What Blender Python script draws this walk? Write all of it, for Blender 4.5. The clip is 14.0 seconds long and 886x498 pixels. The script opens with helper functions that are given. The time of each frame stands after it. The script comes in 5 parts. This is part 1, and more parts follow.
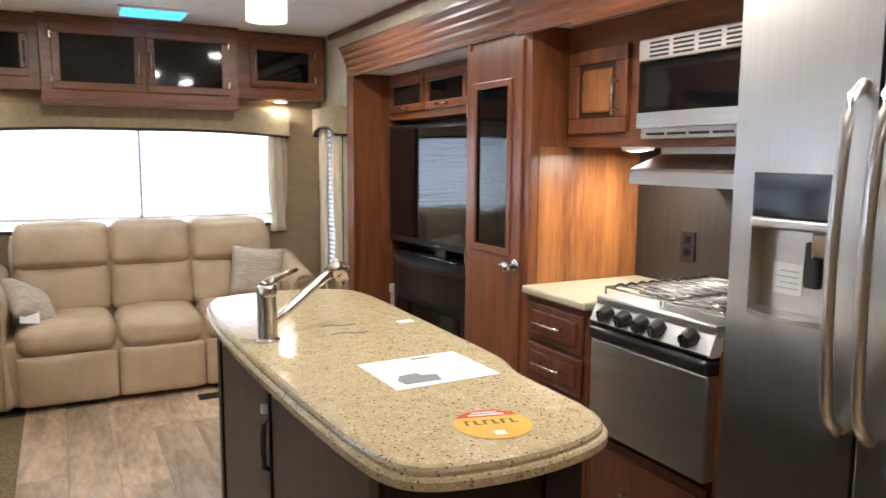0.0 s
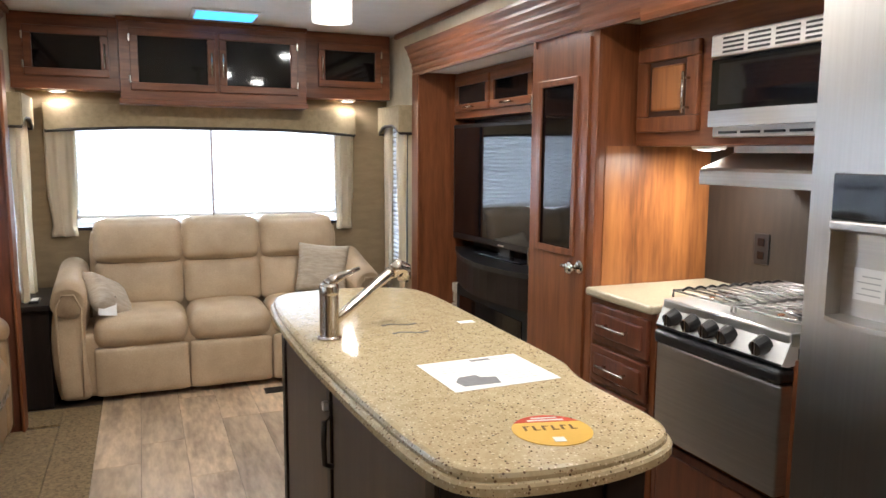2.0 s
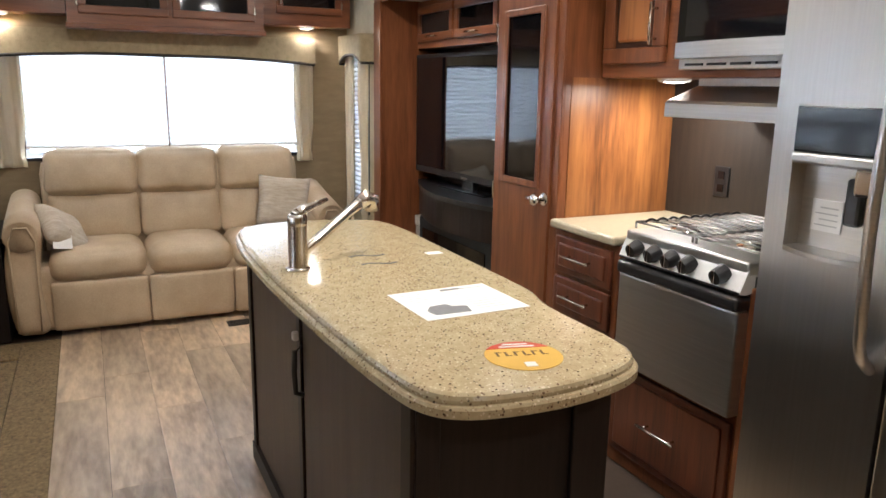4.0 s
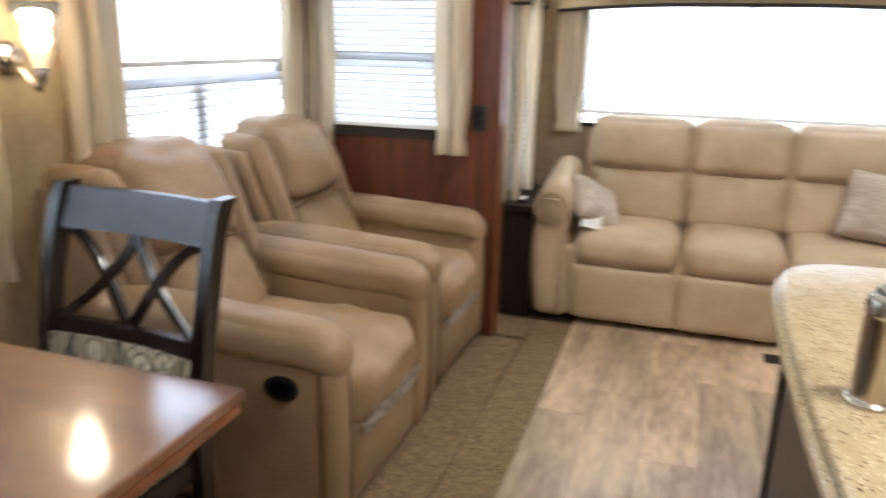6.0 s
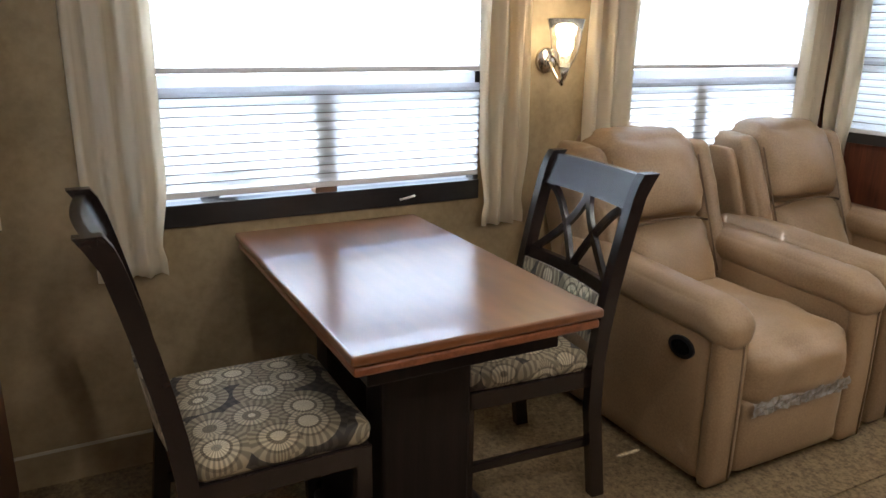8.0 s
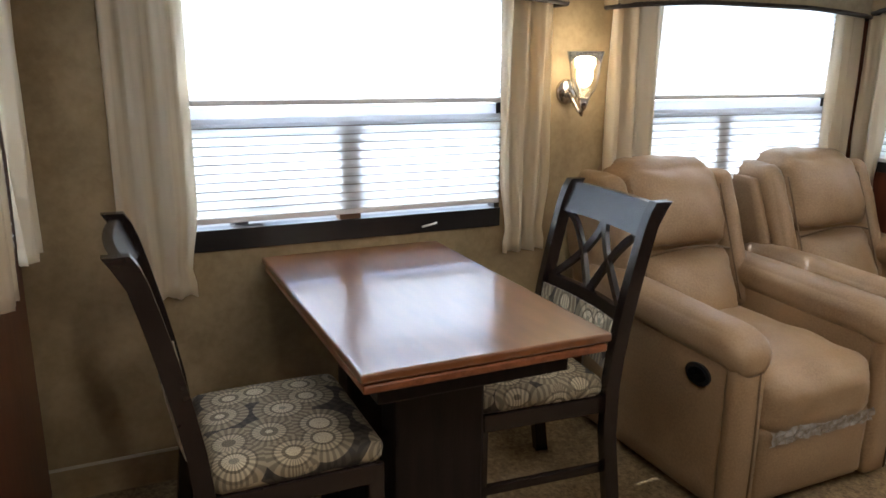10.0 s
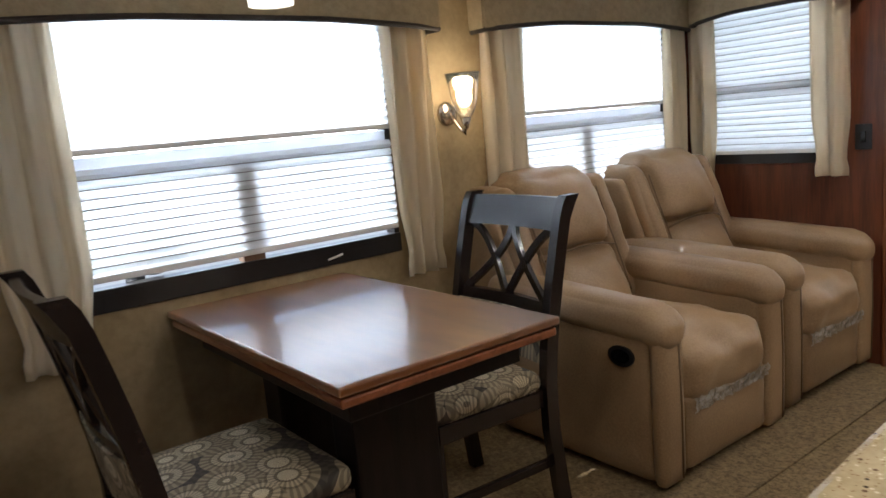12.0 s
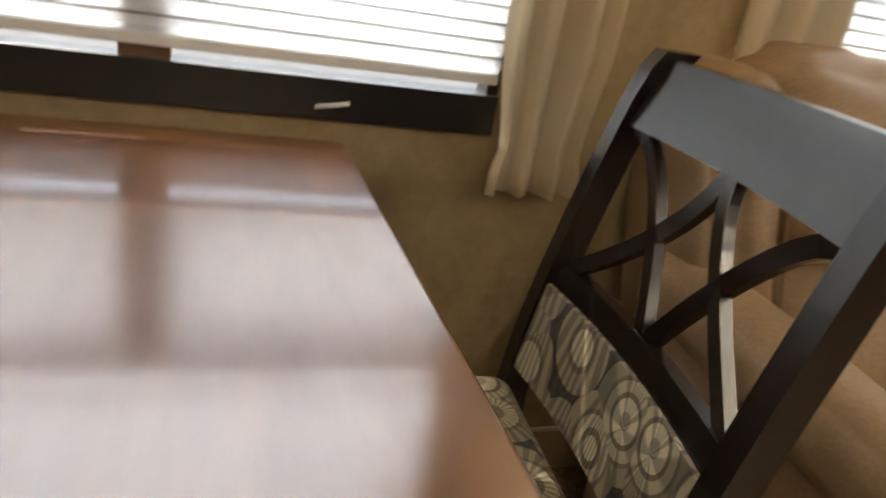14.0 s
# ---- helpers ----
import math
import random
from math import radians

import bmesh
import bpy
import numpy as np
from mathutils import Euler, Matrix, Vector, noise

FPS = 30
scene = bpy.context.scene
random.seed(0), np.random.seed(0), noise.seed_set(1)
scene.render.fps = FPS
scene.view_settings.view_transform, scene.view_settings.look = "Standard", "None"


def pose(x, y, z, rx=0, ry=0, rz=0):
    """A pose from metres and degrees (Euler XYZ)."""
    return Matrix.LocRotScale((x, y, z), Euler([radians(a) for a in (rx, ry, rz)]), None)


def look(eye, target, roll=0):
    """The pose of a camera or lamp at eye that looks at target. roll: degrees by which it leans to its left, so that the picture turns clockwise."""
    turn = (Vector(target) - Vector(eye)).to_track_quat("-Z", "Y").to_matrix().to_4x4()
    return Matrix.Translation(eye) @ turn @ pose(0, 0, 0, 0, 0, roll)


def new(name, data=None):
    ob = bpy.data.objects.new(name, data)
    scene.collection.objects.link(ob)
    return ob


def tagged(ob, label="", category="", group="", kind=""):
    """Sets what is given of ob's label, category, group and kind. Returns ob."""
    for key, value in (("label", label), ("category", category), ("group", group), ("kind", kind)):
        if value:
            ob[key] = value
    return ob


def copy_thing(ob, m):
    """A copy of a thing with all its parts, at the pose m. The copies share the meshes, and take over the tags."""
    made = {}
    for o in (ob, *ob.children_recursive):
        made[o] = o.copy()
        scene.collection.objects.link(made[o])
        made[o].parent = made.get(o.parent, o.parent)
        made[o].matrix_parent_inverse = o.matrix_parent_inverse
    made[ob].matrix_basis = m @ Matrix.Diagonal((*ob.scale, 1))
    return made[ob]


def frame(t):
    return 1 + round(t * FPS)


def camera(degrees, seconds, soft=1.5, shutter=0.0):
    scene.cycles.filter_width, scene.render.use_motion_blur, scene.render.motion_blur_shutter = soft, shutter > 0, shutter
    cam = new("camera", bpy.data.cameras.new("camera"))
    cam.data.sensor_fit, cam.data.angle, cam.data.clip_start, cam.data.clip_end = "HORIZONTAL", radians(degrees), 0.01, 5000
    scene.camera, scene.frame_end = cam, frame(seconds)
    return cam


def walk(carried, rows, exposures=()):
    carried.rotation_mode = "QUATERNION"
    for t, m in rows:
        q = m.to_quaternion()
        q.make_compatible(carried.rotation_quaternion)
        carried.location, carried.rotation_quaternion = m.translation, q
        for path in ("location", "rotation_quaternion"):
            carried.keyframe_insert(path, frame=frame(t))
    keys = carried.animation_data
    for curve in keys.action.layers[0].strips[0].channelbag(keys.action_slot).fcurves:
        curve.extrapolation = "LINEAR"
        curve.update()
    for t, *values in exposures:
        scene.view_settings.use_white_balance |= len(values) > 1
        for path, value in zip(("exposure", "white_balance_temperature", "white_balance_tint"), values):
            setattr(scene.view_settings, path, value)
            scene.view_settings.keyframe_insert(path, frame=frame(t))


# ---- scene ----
cam = camera(62.3, 14.0, shutter=0.4)
PATH = [
    (0, (0.217, 0.019, 1.401), (1.133, 1.78, 1.15), 0.4),
    (0.5, (0.226, 0.026, 1.409), (1.025, 1.842, 1.157), 0.1),
    (1, (0.228, 0.037, 1.404), (0.963, 1.881, 1.159), 0.2),
    (1.5, (0.23, 0.037, 1.403), (0.96, 1.883, 1.16), 0.3),
    (2, (0.233, 0.03, 1.406), (0.988, 1.865, 1.148), 0.4),
    (2.2, (0.236, 0.032, 1.401), (1.007, 1.859, 1.137), 0.5),
    (4.3, (0.186, 0.04, 1.397), (1.032, 1.79, 0.928), 1.2),
    (4.5, (0.177, 0.094, 1.397), (0.963, 1.866, 0.906), 1.2),
    (5, (0.253, 0.384, 1.362), (0.77, 2.247, 0.85), 1.2),
    (5.5, (0.352, 0.71, 1.354), (0.399, 2.637, 0.824), 1.4),
    (6, (0.424, 0.94, 1.358), (-0.175, 2.768, 0.81), 1.3),
    (6.5, (0.615, 0.958, 1.41), (-0.646, 2.401, 0.838), -0.1),
    (7, (0.766, 0.961, 1.379), (-0.834, 2.016, 0.808), -1.4),
    (7.5, (0.897, 0.864, 1.368), (-0.783, 1.787, 0.796), -0.2),
    (10, (1.065, 0.901, 1.371), (-0.702, 1.703, 0.89), 0.4),
    (10.5, (1.067, 0.888, 1.367), (-0.72, 1.667, 0.923), -1.2),
    (11, (1.041, 0.746, 1.31), (-0.693, 1.656, 0.902), -2.4),
    (11.5, (1.025, 0.654, 1.281), (-0.625, 1.721, 0.909), -3.3),
    (12, (0.957, 0.678, 1.249), (-0.612, 1.872, 0.913), -5.2),
    (12.5, (0.701, 0.912, 1.215), (-0.821, 2.153, 0.837), -5.2),
    (13, (0.341, 1.237, 1.181), (-1.177, 2.477, 0.782), 0.7),
    (13.5, (0.012, 1.485, 1.13), (-1.582, 2.570, 0.605), 6.6),
    (14, (-0.115, 1.722, 1.088), (-1.853, 2.361, 0.334), 10.1),
]
EXPOSURES = [(t, s, 5650 if t < 10 else 5750 if t < 12 else 5850 + 590 * (t - 12), 9) for t, s in ((0, 1.27), (2.2, 1.2), (4.4, 1.15), (5.5, 1.35), (6.5, 1.33), (7.5, 0.97), (10, 0.82), (11, 0.62), (12, 0.55), (13, 0.56), (14, 0.64))]
walk(cam, [(t, look(eye, target, roll)) for t, eye, target, roll in PATH], EXPOSURES)

# ---- light ----
world = bpy.data.worlds.new("sky")
scene.world = world
world.use_nodes = True
wn = world.node_tree
sky = wn.nodes.new("ShaderNodeTexSky")
sky.sky_type, sky.sun_disc = "NISHITA", False
sky.sun_elevation, sky.sun_rotation = radians(48), radians(250)
wn.links.new(sky.outputs[0], wn.nodes["Background"].inputs[0])
wn.nodes["Background"].inputs[1].default_value = 0.15


def lamp(name, kind, m, watts, colour=(1, 1, 1), size=0.1, size_y=0.0, shape="DISK", spread=180):
    data = bpy.data.lights.new(name, kind)
    data.energy, data.color = watts, colour
    if kind == "AREA":
        data.shape, data.size = shape, size
        if shape == "RECTANGLE":
            data.size_y = size_y
        data.spread = radians(spread)
    elif kind == "POINT":
        data.shadow_soft_size = size
    ob = new(name, data)
    ob.matrix_world = m
    return ob


sun = bpy.data.lights.new("sun", "SUN")
sun.energy, sun.angle, sun.color = 3.0, radians(0.5), (1.0, 0.95, 0.88)
sun_ob = new("sun", sun)
sun_ob.matrix_world = look((-6, -3, 8), (0, 0, 0))

# daylight standing in the window openings, just outside the panes
DAY = (0.93, 0.97, 1.0)
DAYW = 24
lamp("window_daylight", "AREA", look((-1.46, 1.655, 1.34), (0, 1.655, 1.34)), DAYW * 1.05, DAY, 1.3, 0.82, "RECTANGLE")
lamp("window_daylight", "AREA", look((-1.72, 3.50, 1.25), (0, 3.50, 1.25)), DAYW * 1.1, DAY, 1.35, 1.2, "RECTANGLE")
lamp("window_daylight", "AREA", look((-0.90, 4.47, 1.30), (-0.90, 0, 1.30)), DAYW * 0.38, DAY, 0.85, 1.0, "RECTANGLE")
lamp("window_daylight", "AREA", look((-0.90, 0.33, 1.30), (-0.90, 3, 1.30)), DAYW * 0.38, DAY, 0.8, 1.0, "RECTANGLE")
lamp("window_daylight", "AREA", look((0.70, 5.50, 1.25), (0.70, 0, 1.25)), DAYW * 1.5, DAY, 2.0, 1.1, "RECTANGLE")
lamp("window_daylight", "AREA", look((2.22, 4.95, 1.15), (0, 4.95, 1.15)), DAYW * 0.25, DAY, 0.4, 1.2, "RECTANGLE")
lamp("window_daylight", "AREA", look((-0.75, 4.78, 1.15), (0, 4.78, 1.15)), DAYW * 0.25, DAY, 0.4, 1.2, "RECTANGLE")
WARM = (1.0, 0.88, 0.72)


# ---- materials ----
def mat(name, colour, colour2=None, scale=6.0, stretch=(1, 1, 1), rough=0.5, metal=0.0, bump=0.1, fine=60.0, spec=0.5, speck=None, vary=0.0):
    """A surface of two colours mixed by noise at two scales, with fine relief."""
    m = bpy.data.materials.new(name)
    m.use_nodes = True
    nt = m.node_tree
    b = nt.nodes["Principled BSDF"]
    co = nt.nodes.new("ShaderNodeTexCoord")
    mp = nt.nodes.new("ShaderNodeMapping")
    mp.inputs["Scale"].default_value = stretch
    nt.links.new(co.outputs["Object"], mp.inputs[0])
    vec = mp.outputs[0]
    info = nt.nodes.new("ShaderNodeObjectInfo")
    if vary:
        add = nt.nodes.new("ShaderNodeVectorMath")
        mul = nt.nodes.new("ShaderNodeVectorMath")
        mul.operation = "SCALE"
        mul.inputs[0].default_value = (7, 13, 5)
        nt.links.new(info.outputs["Random"], mul.inputs["Scale"])
        nt.links.new(vec, add.inputs[0])
        nt.links.new(mul.outputs[0], add.inputs[1])
        vec = add.outputs[0]
    n1 = nt.nodes.new("ShaderNodeTexNoise")
    n1.inputs["Scale"].default_value, n1.inputs["Detail"].default_value = scale, 6
    n2 = nt.nodes.new("ShaderNodeTexNoise")
    n2.inputs["Scale"].default_value, n2.inputs["Detail"].default_value = fine, 4
    nt.links.new(vec, n1.inputs[0])
    nt.links.new(vec, n2.inputs[0])
    ramp = nt.nodes.new("ShaderNodeMapRange")
    ramp.inputs[1].default_value, ramp.inputs[2].default_value = 0.36, 0.64
    mixf = nt.nodes.new("ShaderNodeMath")
    mixf.operation = "MULTIPLY_ADD"
    mixf.inputs[1].default_value = 0.35
    nt.links.new(n2.outputs[0], mixf.inputs[0])
    sc = nt.nodes.new("ShaderNodeMath")
    sc.operation = "MULTIPLY"
    sc.inputs[1].default_value = 0.65
    nt.links.new(n1.outputs[0], sc.inputs[0])
    nt.links.new(sc.outputs[0], mixf.inputs[2])
    nt.links.new(mixf.outputs[0], ramp.inputs[0])
    mix = nt.nodes.new("ShaderNodeMix")
    mix.data_type = "RGBA"
    c2 = colour2 or tuple(c * 0.75 for c in colour)
    mix.inputs[6].default_value = (*colour, 1)
    mix.inputs[7].default_value = (*c2, 1)
    nt.links.new(ramp.outputs[0], mix.inputs[0])
    out = mix.outputs[2]
    if speck:
        for sp_scale, sp_size, sp_col in speck:
            v = nt.nodes.new("ShaderNodeTexVoronoi")
            v.inputs["Scale"].default_value = sp_scale
            nt.links.new(vec, v.inputs["Vector"])
            lt = nt.nodes.new("ShaderNodeMath")
            lt.operation = "LESS_THAN"
            lt.inputs[1].default_value = sp_size
            nt.links.new(v.outputs["Distance"], lt.inputs[0])
            mx = nt.nodes.new("ShaderNodeMix")
            mx.data_type = "RGBA"
            mx.inputs[7].default_value = (*sp_col, 1)
            nt.links.new(lt.outputs[0], mx.inputs[0])
            nt.links.new(out, mx.inputs[6])
            out = mx.outputs[2]
    if vary:
        hs = nt.nodes.new("ShaderNodeHueSaturation")
        mr = nt.nodes.new("ShaderNodeMapRange")
        mr.inputs[3].default_value, mr.inputs[4].default_value = 1 - vary, 1 + vary
        nt.links.new(info.outputs["Random"], mr.inputs[0])
        nt.links.new(mr.outputs[0], hs.inputs["Value"])
        nt.links.new(out, hs.inputs["Color"])
        out = hs.outputs[0]
    nt.links.new(out, b.inputs["Base Color"])
    b.inputs["Roughness"].default_value, b.inputs["Metallic"].default_value = rough, metal
    b.inputs["Specular IOR Level"].default_value = spec
    if bump:
        bp = nt.nodes.new("ShaderNodeBump")
        bp.inputs["Strength"].default_value, bp.inputs["Distance"].default_value = bump, 0.004
        nt.links.new(mixf.outputs[0], bp.inputs["Height"])
        nt.links.new(bp.outputs[0], b.inputs["Normal"])
    return m


def glow(name, colour, strength):
    m = bpy.data.materials.new(name)
    m.use_nodes = True
    b = m.node_tree.nodes["Principled BSDF"]
    b.inputs["Base Color"].default_value = (*colour, 1)
    b.inputs["Emission Color"].default_value = (*colour, 1)
    b.inputs["Emission Strength"].default_value = strength
    return m


def cloth(name, colour, through_share, rough=0.9):
    """A thin weave that lets part of the light through."""
    m = bpy.data.materials.new(name)
    m.use_nodes = True
    nt = m.node_tree
    b = nt.nodes["Principled BSDF"]
    b.inputs["Base Color"].default_value = (*colour, 1)
    b.inputs["Roughness"].default_value = rough
    w = nt.nodes.new("ShaderNodeTexNoise")
    w.inputs["Scale"].default_value = 180
    co = nt.nodes.new("ShaderNodeTexCoord")
    nt.links.new(co.outputs["Object"], w.inputs[0])
    bp = nt.nodes.new("ShaderNodeBump")
    bp.inputs["Strength"].default_value, bp.inputs["Distance"].default_value = 0.15, 0.002
    nt.links.new(w.outputs[0], bp.inputs["Height"])
    nt.links.new(bp.outputs[0], b.inputs["Normal"])
    t = nt.nodes.new("ShaderNodeBsdfTranslucent")
    t.inputs[0].default_value = (*colour, 1)
    mx = nt.nodes.new("ShaderNodeMixShader")
    mx.inputs[0].default_value = through_share
    nt.links.new(b.outputs[0], mx.inputs[1])
    nt.links.new(t.outputs[0], mx.inputs[2])
    nt.links.new(mx.outputs[0], nt.nodes["Material Output"].inputs[0])
    return m


def glass(name, colour=(1, 1, 1), rough=0.0):
    m = bpy.data.materials.new(name)
    m.use_nodes = True
    b = m.node_tree.nodes["Principled BSDF"]
    b.inputs["Base Color"].default_value = (*colour, 1)
    b.inputs["Roughness"].default_value = rough
    b.inputs["Transmission Weight"].default_value = 1.0
    b.inputs["IOR"].default_value = 1.45
    return m


def medallion_cloth(name):
    """Upholstery woven with round sunburst medallions in cream and grey."""
    m = bpy.data.materials.new(name)
    m.use_nodes = True
    nt = m.node_tree
    b = nt.nodes["Principled BSDF"]
    b.inputs["Roughness"].default_value = 0.7
    co = nt.nodes.new("ShaderNodeTexCoord")
    v = nt.nodes.new("ShaderNodeTexVoronoi")
    v.inputs["Scale"].default_value, v.inputs["Randomness"].default_value = 8.6, 0.55
    nt.links.new(co.outputs["Object"], v.inputs["Vector"])
    ring = nt.nodes.new("ShaderNodeValToRGB")
    ring.color_ramp.interpolation = "CONSTANT"
    stops = [(0.0, (0.30, 0.27, 0.19)), (0.10, (0.58, 0.50, 0.34)), (0.24, (0.17, 0.135, 0.085)), (0.30, (0.42, 0.35, 0.23)), (0.42, (0.17, 0.135, 0.085)), (0.47, (0.27, 0.22, 0.14)), (0.66, (0.05, 0.04, 0.03))]
    e = ring.color_ramp.elements
    e[0].position, e[0].color = stops[0][0], (*stops[0][1], 1)
    e[1].position, e[1].color = stops[1][0], (*stops[1][1], 1)
    for p, c in stops[2:]:
        k = e.new(p)
        k.color = (*c, 1)
    nt.links.new(v.outputs["Distance"], ring.inputs[0])
    # spokes round each medallion's middle
    sub = nt.nodes.new("ShaderNodeVectorMath")
    sub.operation = "SUBTRACT"
    nt.links.new(co.outputs["Object"], sub.inputs[0])
    nt.links.new(v.outputs["Position"], sub.inputs[1])
    sep = nt.nodes.new("ShaderNodeSeparateXYZ")
    nt.links.new(sub.outputs[0], sep.inputs[0])
    at = nt.nodes.new("ShaderNodeMath")
    at.operation = "ARCTAN2"
    nt.links.new(sep.outputs[0], at.inputs[0])
    nt.links.new(sep.outputs[1], at.inputs[1])
    ml = nt.nodes.new("ShaderNodeMath")
    ml.operation = "MULTIPLY"
    ml.inputs[1].default_value = 22
    nt.links.new(at.outputs[0], ml.inputs[0])
    sn = nt.nodes.new("ShaderNodeMath")
    sn.operation = "SINE"
    nt.links.new(ml.outputs[0], sn.inputs[0])
    mr = nt.nodes.new("ShaderNodeMapRange")
    mr.inputs[1].default_value, mr.inputs[2].default_value = -0.4, 0.4
    mr.inputs[3].default_value, mr.inputs[4].default_value = 0.6, 1.15
    nt.links.new(sn.outputs[0], mr.inputs[0])
    hs = nt.nodes.new("ShaderNodeHueSaturation")
    nt.links.new(mr.outputs[0], hs.inputs["Value"])
    nt.links.new(ring.outputs[0], hs.inputs["Color"])
    nt.links.new(hs.outputs[0], b.inputs["Base Color"])
    bp = nt.nodes.new("ShaderNodeBump")
    bp.inputs["Strength"].default_value, bp.inputs["Distance"].default_value = 0.3, 0.002
    nt.links.new(mr.outputs[0], bp.inputs["Height"])
    nt.links.new(bp.outputs[0], b.inputs["Normal"])
    return m


GRAIN_Z, GRAIN_Y, GRAIN_X = (9, 9, 0.7), (9, 0.7, 9), (0.7, 9, 9)
CHERRY = mat("cherry_wood", (0.225, 0.078, 0.028), (0.115, 0.036, 0.013), 3, GRAIN_Z, 0.33, bump=0.05, fine=14)
CHERRY_Y = mat("cherry_wood_level", (0.225, 0.078, 0.028), (0.115, 0.036, 0.013), 3, GRAIN_Y, 0.33, bump=0.05, fine=14)
CHERRY_X = mat("cherry_wood_cross", (0.25, 0.088, 0.035), (0.13, 0.042, 0.017), 3, GRAIN_X, 0.33, bump=0.05, fine=14)
DARKCHERRY = mat("very_dark_cherry", (0.05, 0.018, 0.008), (0.03, 0.01, 0.005), 5, rough=0.4)
HONEY = mat("honey_cherry_panel", (0.36, 0.14, 0.04), (0.13, 0.045, 0.014), 1.6, (6, 6, 0.6), 0.35, bump=0.04, fine=12)
MAHOGANY = mat("mahogany_panel", (0.15, 0.045, 0.02), (0.07, 0.022, 0.012), 3, GRAIN_Z, 0.35, bump=0.05, fine=14)
TABLEWOOD = mat("cherry_table_top", (0.20, 0.070, 0.018), (0.115, 0.037, 0.010), 1.3, (0.8, 4, 4), 0.4, bump=0.0, fine=7)
TABLEWOOD.node_tree.nodes["Principled BSDF"].inputs["Coat Weight"].default_value = 1.0
TABLEWOOD.node_tree.nodes["Principled BSDF"].inputs["Coat Roughness"].default_value = 0.12
TABLEWOOD.node_tree.nodes["Principled BSDF"].inputs["Coat IOR"].default_value = 2.1
ESPRESSO = mat("espresso_wood", (0.018, 0.012, 0.010), (0.010, 0.007, 0.006), 4, GRAIN_Z, 0.42, bump=0.05, fine=14, spec=0.25)
CHAIRWOOD = mat("black_brown_lacquer", (0.012, 0.008, 0.007), (0.02, 0.013, 0.011), 6, rough=0.25, bump=0.03)
ISLANDPANEL = mat("dark_taupe_laminate", (0.075, 0.052, 0.036), (0.05, 0.034, 0.024), 4, GRAIN_Z, 0.5, bump=0.05)
WALLPAPER = mat("mottled_tan_wallpaper", (0.37, 0.275, 0.15), (0.25, 0.182, 0.092), 7, rough=0.75, bump=0.06, fine=40)
CREAMWALL = mat("pale_cream_wallpaper", (0.62, 0.56, 0.42), (0.52, 0.46, 0.33), 7, rough=0.75, bump=0.06, fine=40)
REARWALL = mat("woven_brown_wallcovering", (0.29, 0.215, 0.125), (0.23, 0.168, 0.096), 9, (1, 1, 3), 0.8, bump=0.25, fine=120)
CEILING = mat("white_ceiling_vinyl", (0.86, 0.85, 0.82), (0.80, 0.79, 0.76), 9, rough=0.7, bump=0.06)
LEATHER = mat("tan_suede_leather", (0.36, 0.24, 0.132), (0.225, 0.145, 0.077), 3.0, rough=0.45, bump=0.14, fine=150)
SOFALEATHER = mat("sand_suede_leather", (0.52, 0.40, 0.265), (0.37, 0.275, 0.175), 4, rough=0.55, bump=0.25, fine=160)
SEAM_CREASE = mat("dark_leather_seam_and_crease", (0.17, 0.11, 0.062), rough=0.8)
CUSHION = mat("ribbed_pale_pillow_fabric", (0.52, 0.45, 0.36), (0.36, 0.30, 0.23), 14, (1, 1, 6), 0.85, bump=0.5, fine=70)
COUNTER = mat("speckled_beige_solid_surface", (0.50, 0.41, 0.255), (0.40, 0.32, 0.185), 30, rough=0.13, bump=0.0, fine=120,
              speck=[(105, 0.22, (0.66, 0.56, 0.39)), (75, 0.19, (0.16, 0.10, 0.06)), (140, 0.2, (0.30, 0.2, 0.11)), (60, 0.13, (0.06, 0.045, 0.03))])
LAMINATE = mat("cream_laminate_counter", (0.44, 0.385, 0.27), (0.37, 0.32, 0.22), 60, rough=0.3, bump=0.03, fine=200)
STEEL = mat("brushed_stainless_steel", (0.58, 0.56, 0.53), (0.50, 0.48, 0.46), 2, (1, 1, 60), 0.31, 1.0, 0.03, fine=40)
STEEL_V = mat("brushed_stainless_door", (0.52, 0.505, 0.485), (0.47, 0.455, 0.435), 2, (60, 60, 1), 0.31, 1.0, 0.03, fine=30)
NICKEL = mat("satin_nickel", (0.62, 0.57, 0.50), (0.55, 0.5, 0.44), 20, rough=0.2, metal=1.0, bump=0.02)
CHROME = mat("polished_chrome", (0.80, 0.79, 0.77), (0.75, 0.74, 0.72), 20, rough=0.08, metal=1.0, bump=0.0)
BLACK = mat("black_plastic", (0.012, 0.012, 0.013), rough=0.35, bump=0.03)
GLOSSBLACK = mat("black_gloss_glass", (0.006, 0.006, 0.007), rough=0.06, bump=0.0)
SCREEN = mat("television_screen", (0.004, 0.005, 0.007), rough=0.04, bump=0.0, spec=1.0)
BRONZE = mat("dark_bronze_backsplash", (0.030, 0.021, 0.015), (0.016, 0.012, 0.009), 5, (1, 9, 1), 0.5, bump=0.08)
CARPET = mat("olive_gold_carpet", (0.25, 0.175, 0.085), (0.095, 0.064, 0.03), 70, rough=0.95, bump=1.0, fine=150)
PLANK = mat("grey_brown_vinyl_plank", (0.70, 0.53, 0.355), (0.25, 0.175, 0.11), 1.6, (4, 0.9, 4), 0.34, bump=0.08, fine=11, vary=0.30)
JOINT = mat("dark_plank_joint", (0.07, 0.045, 0.03), rough=0.8)
BLIND = cloth("white_pleated_shade", (0.88, 0.90, 0.92), 0.62)
CURTAIN = cloth("cream_curtain_fabric", (0.88, 0.80, 0.65), 0.36)
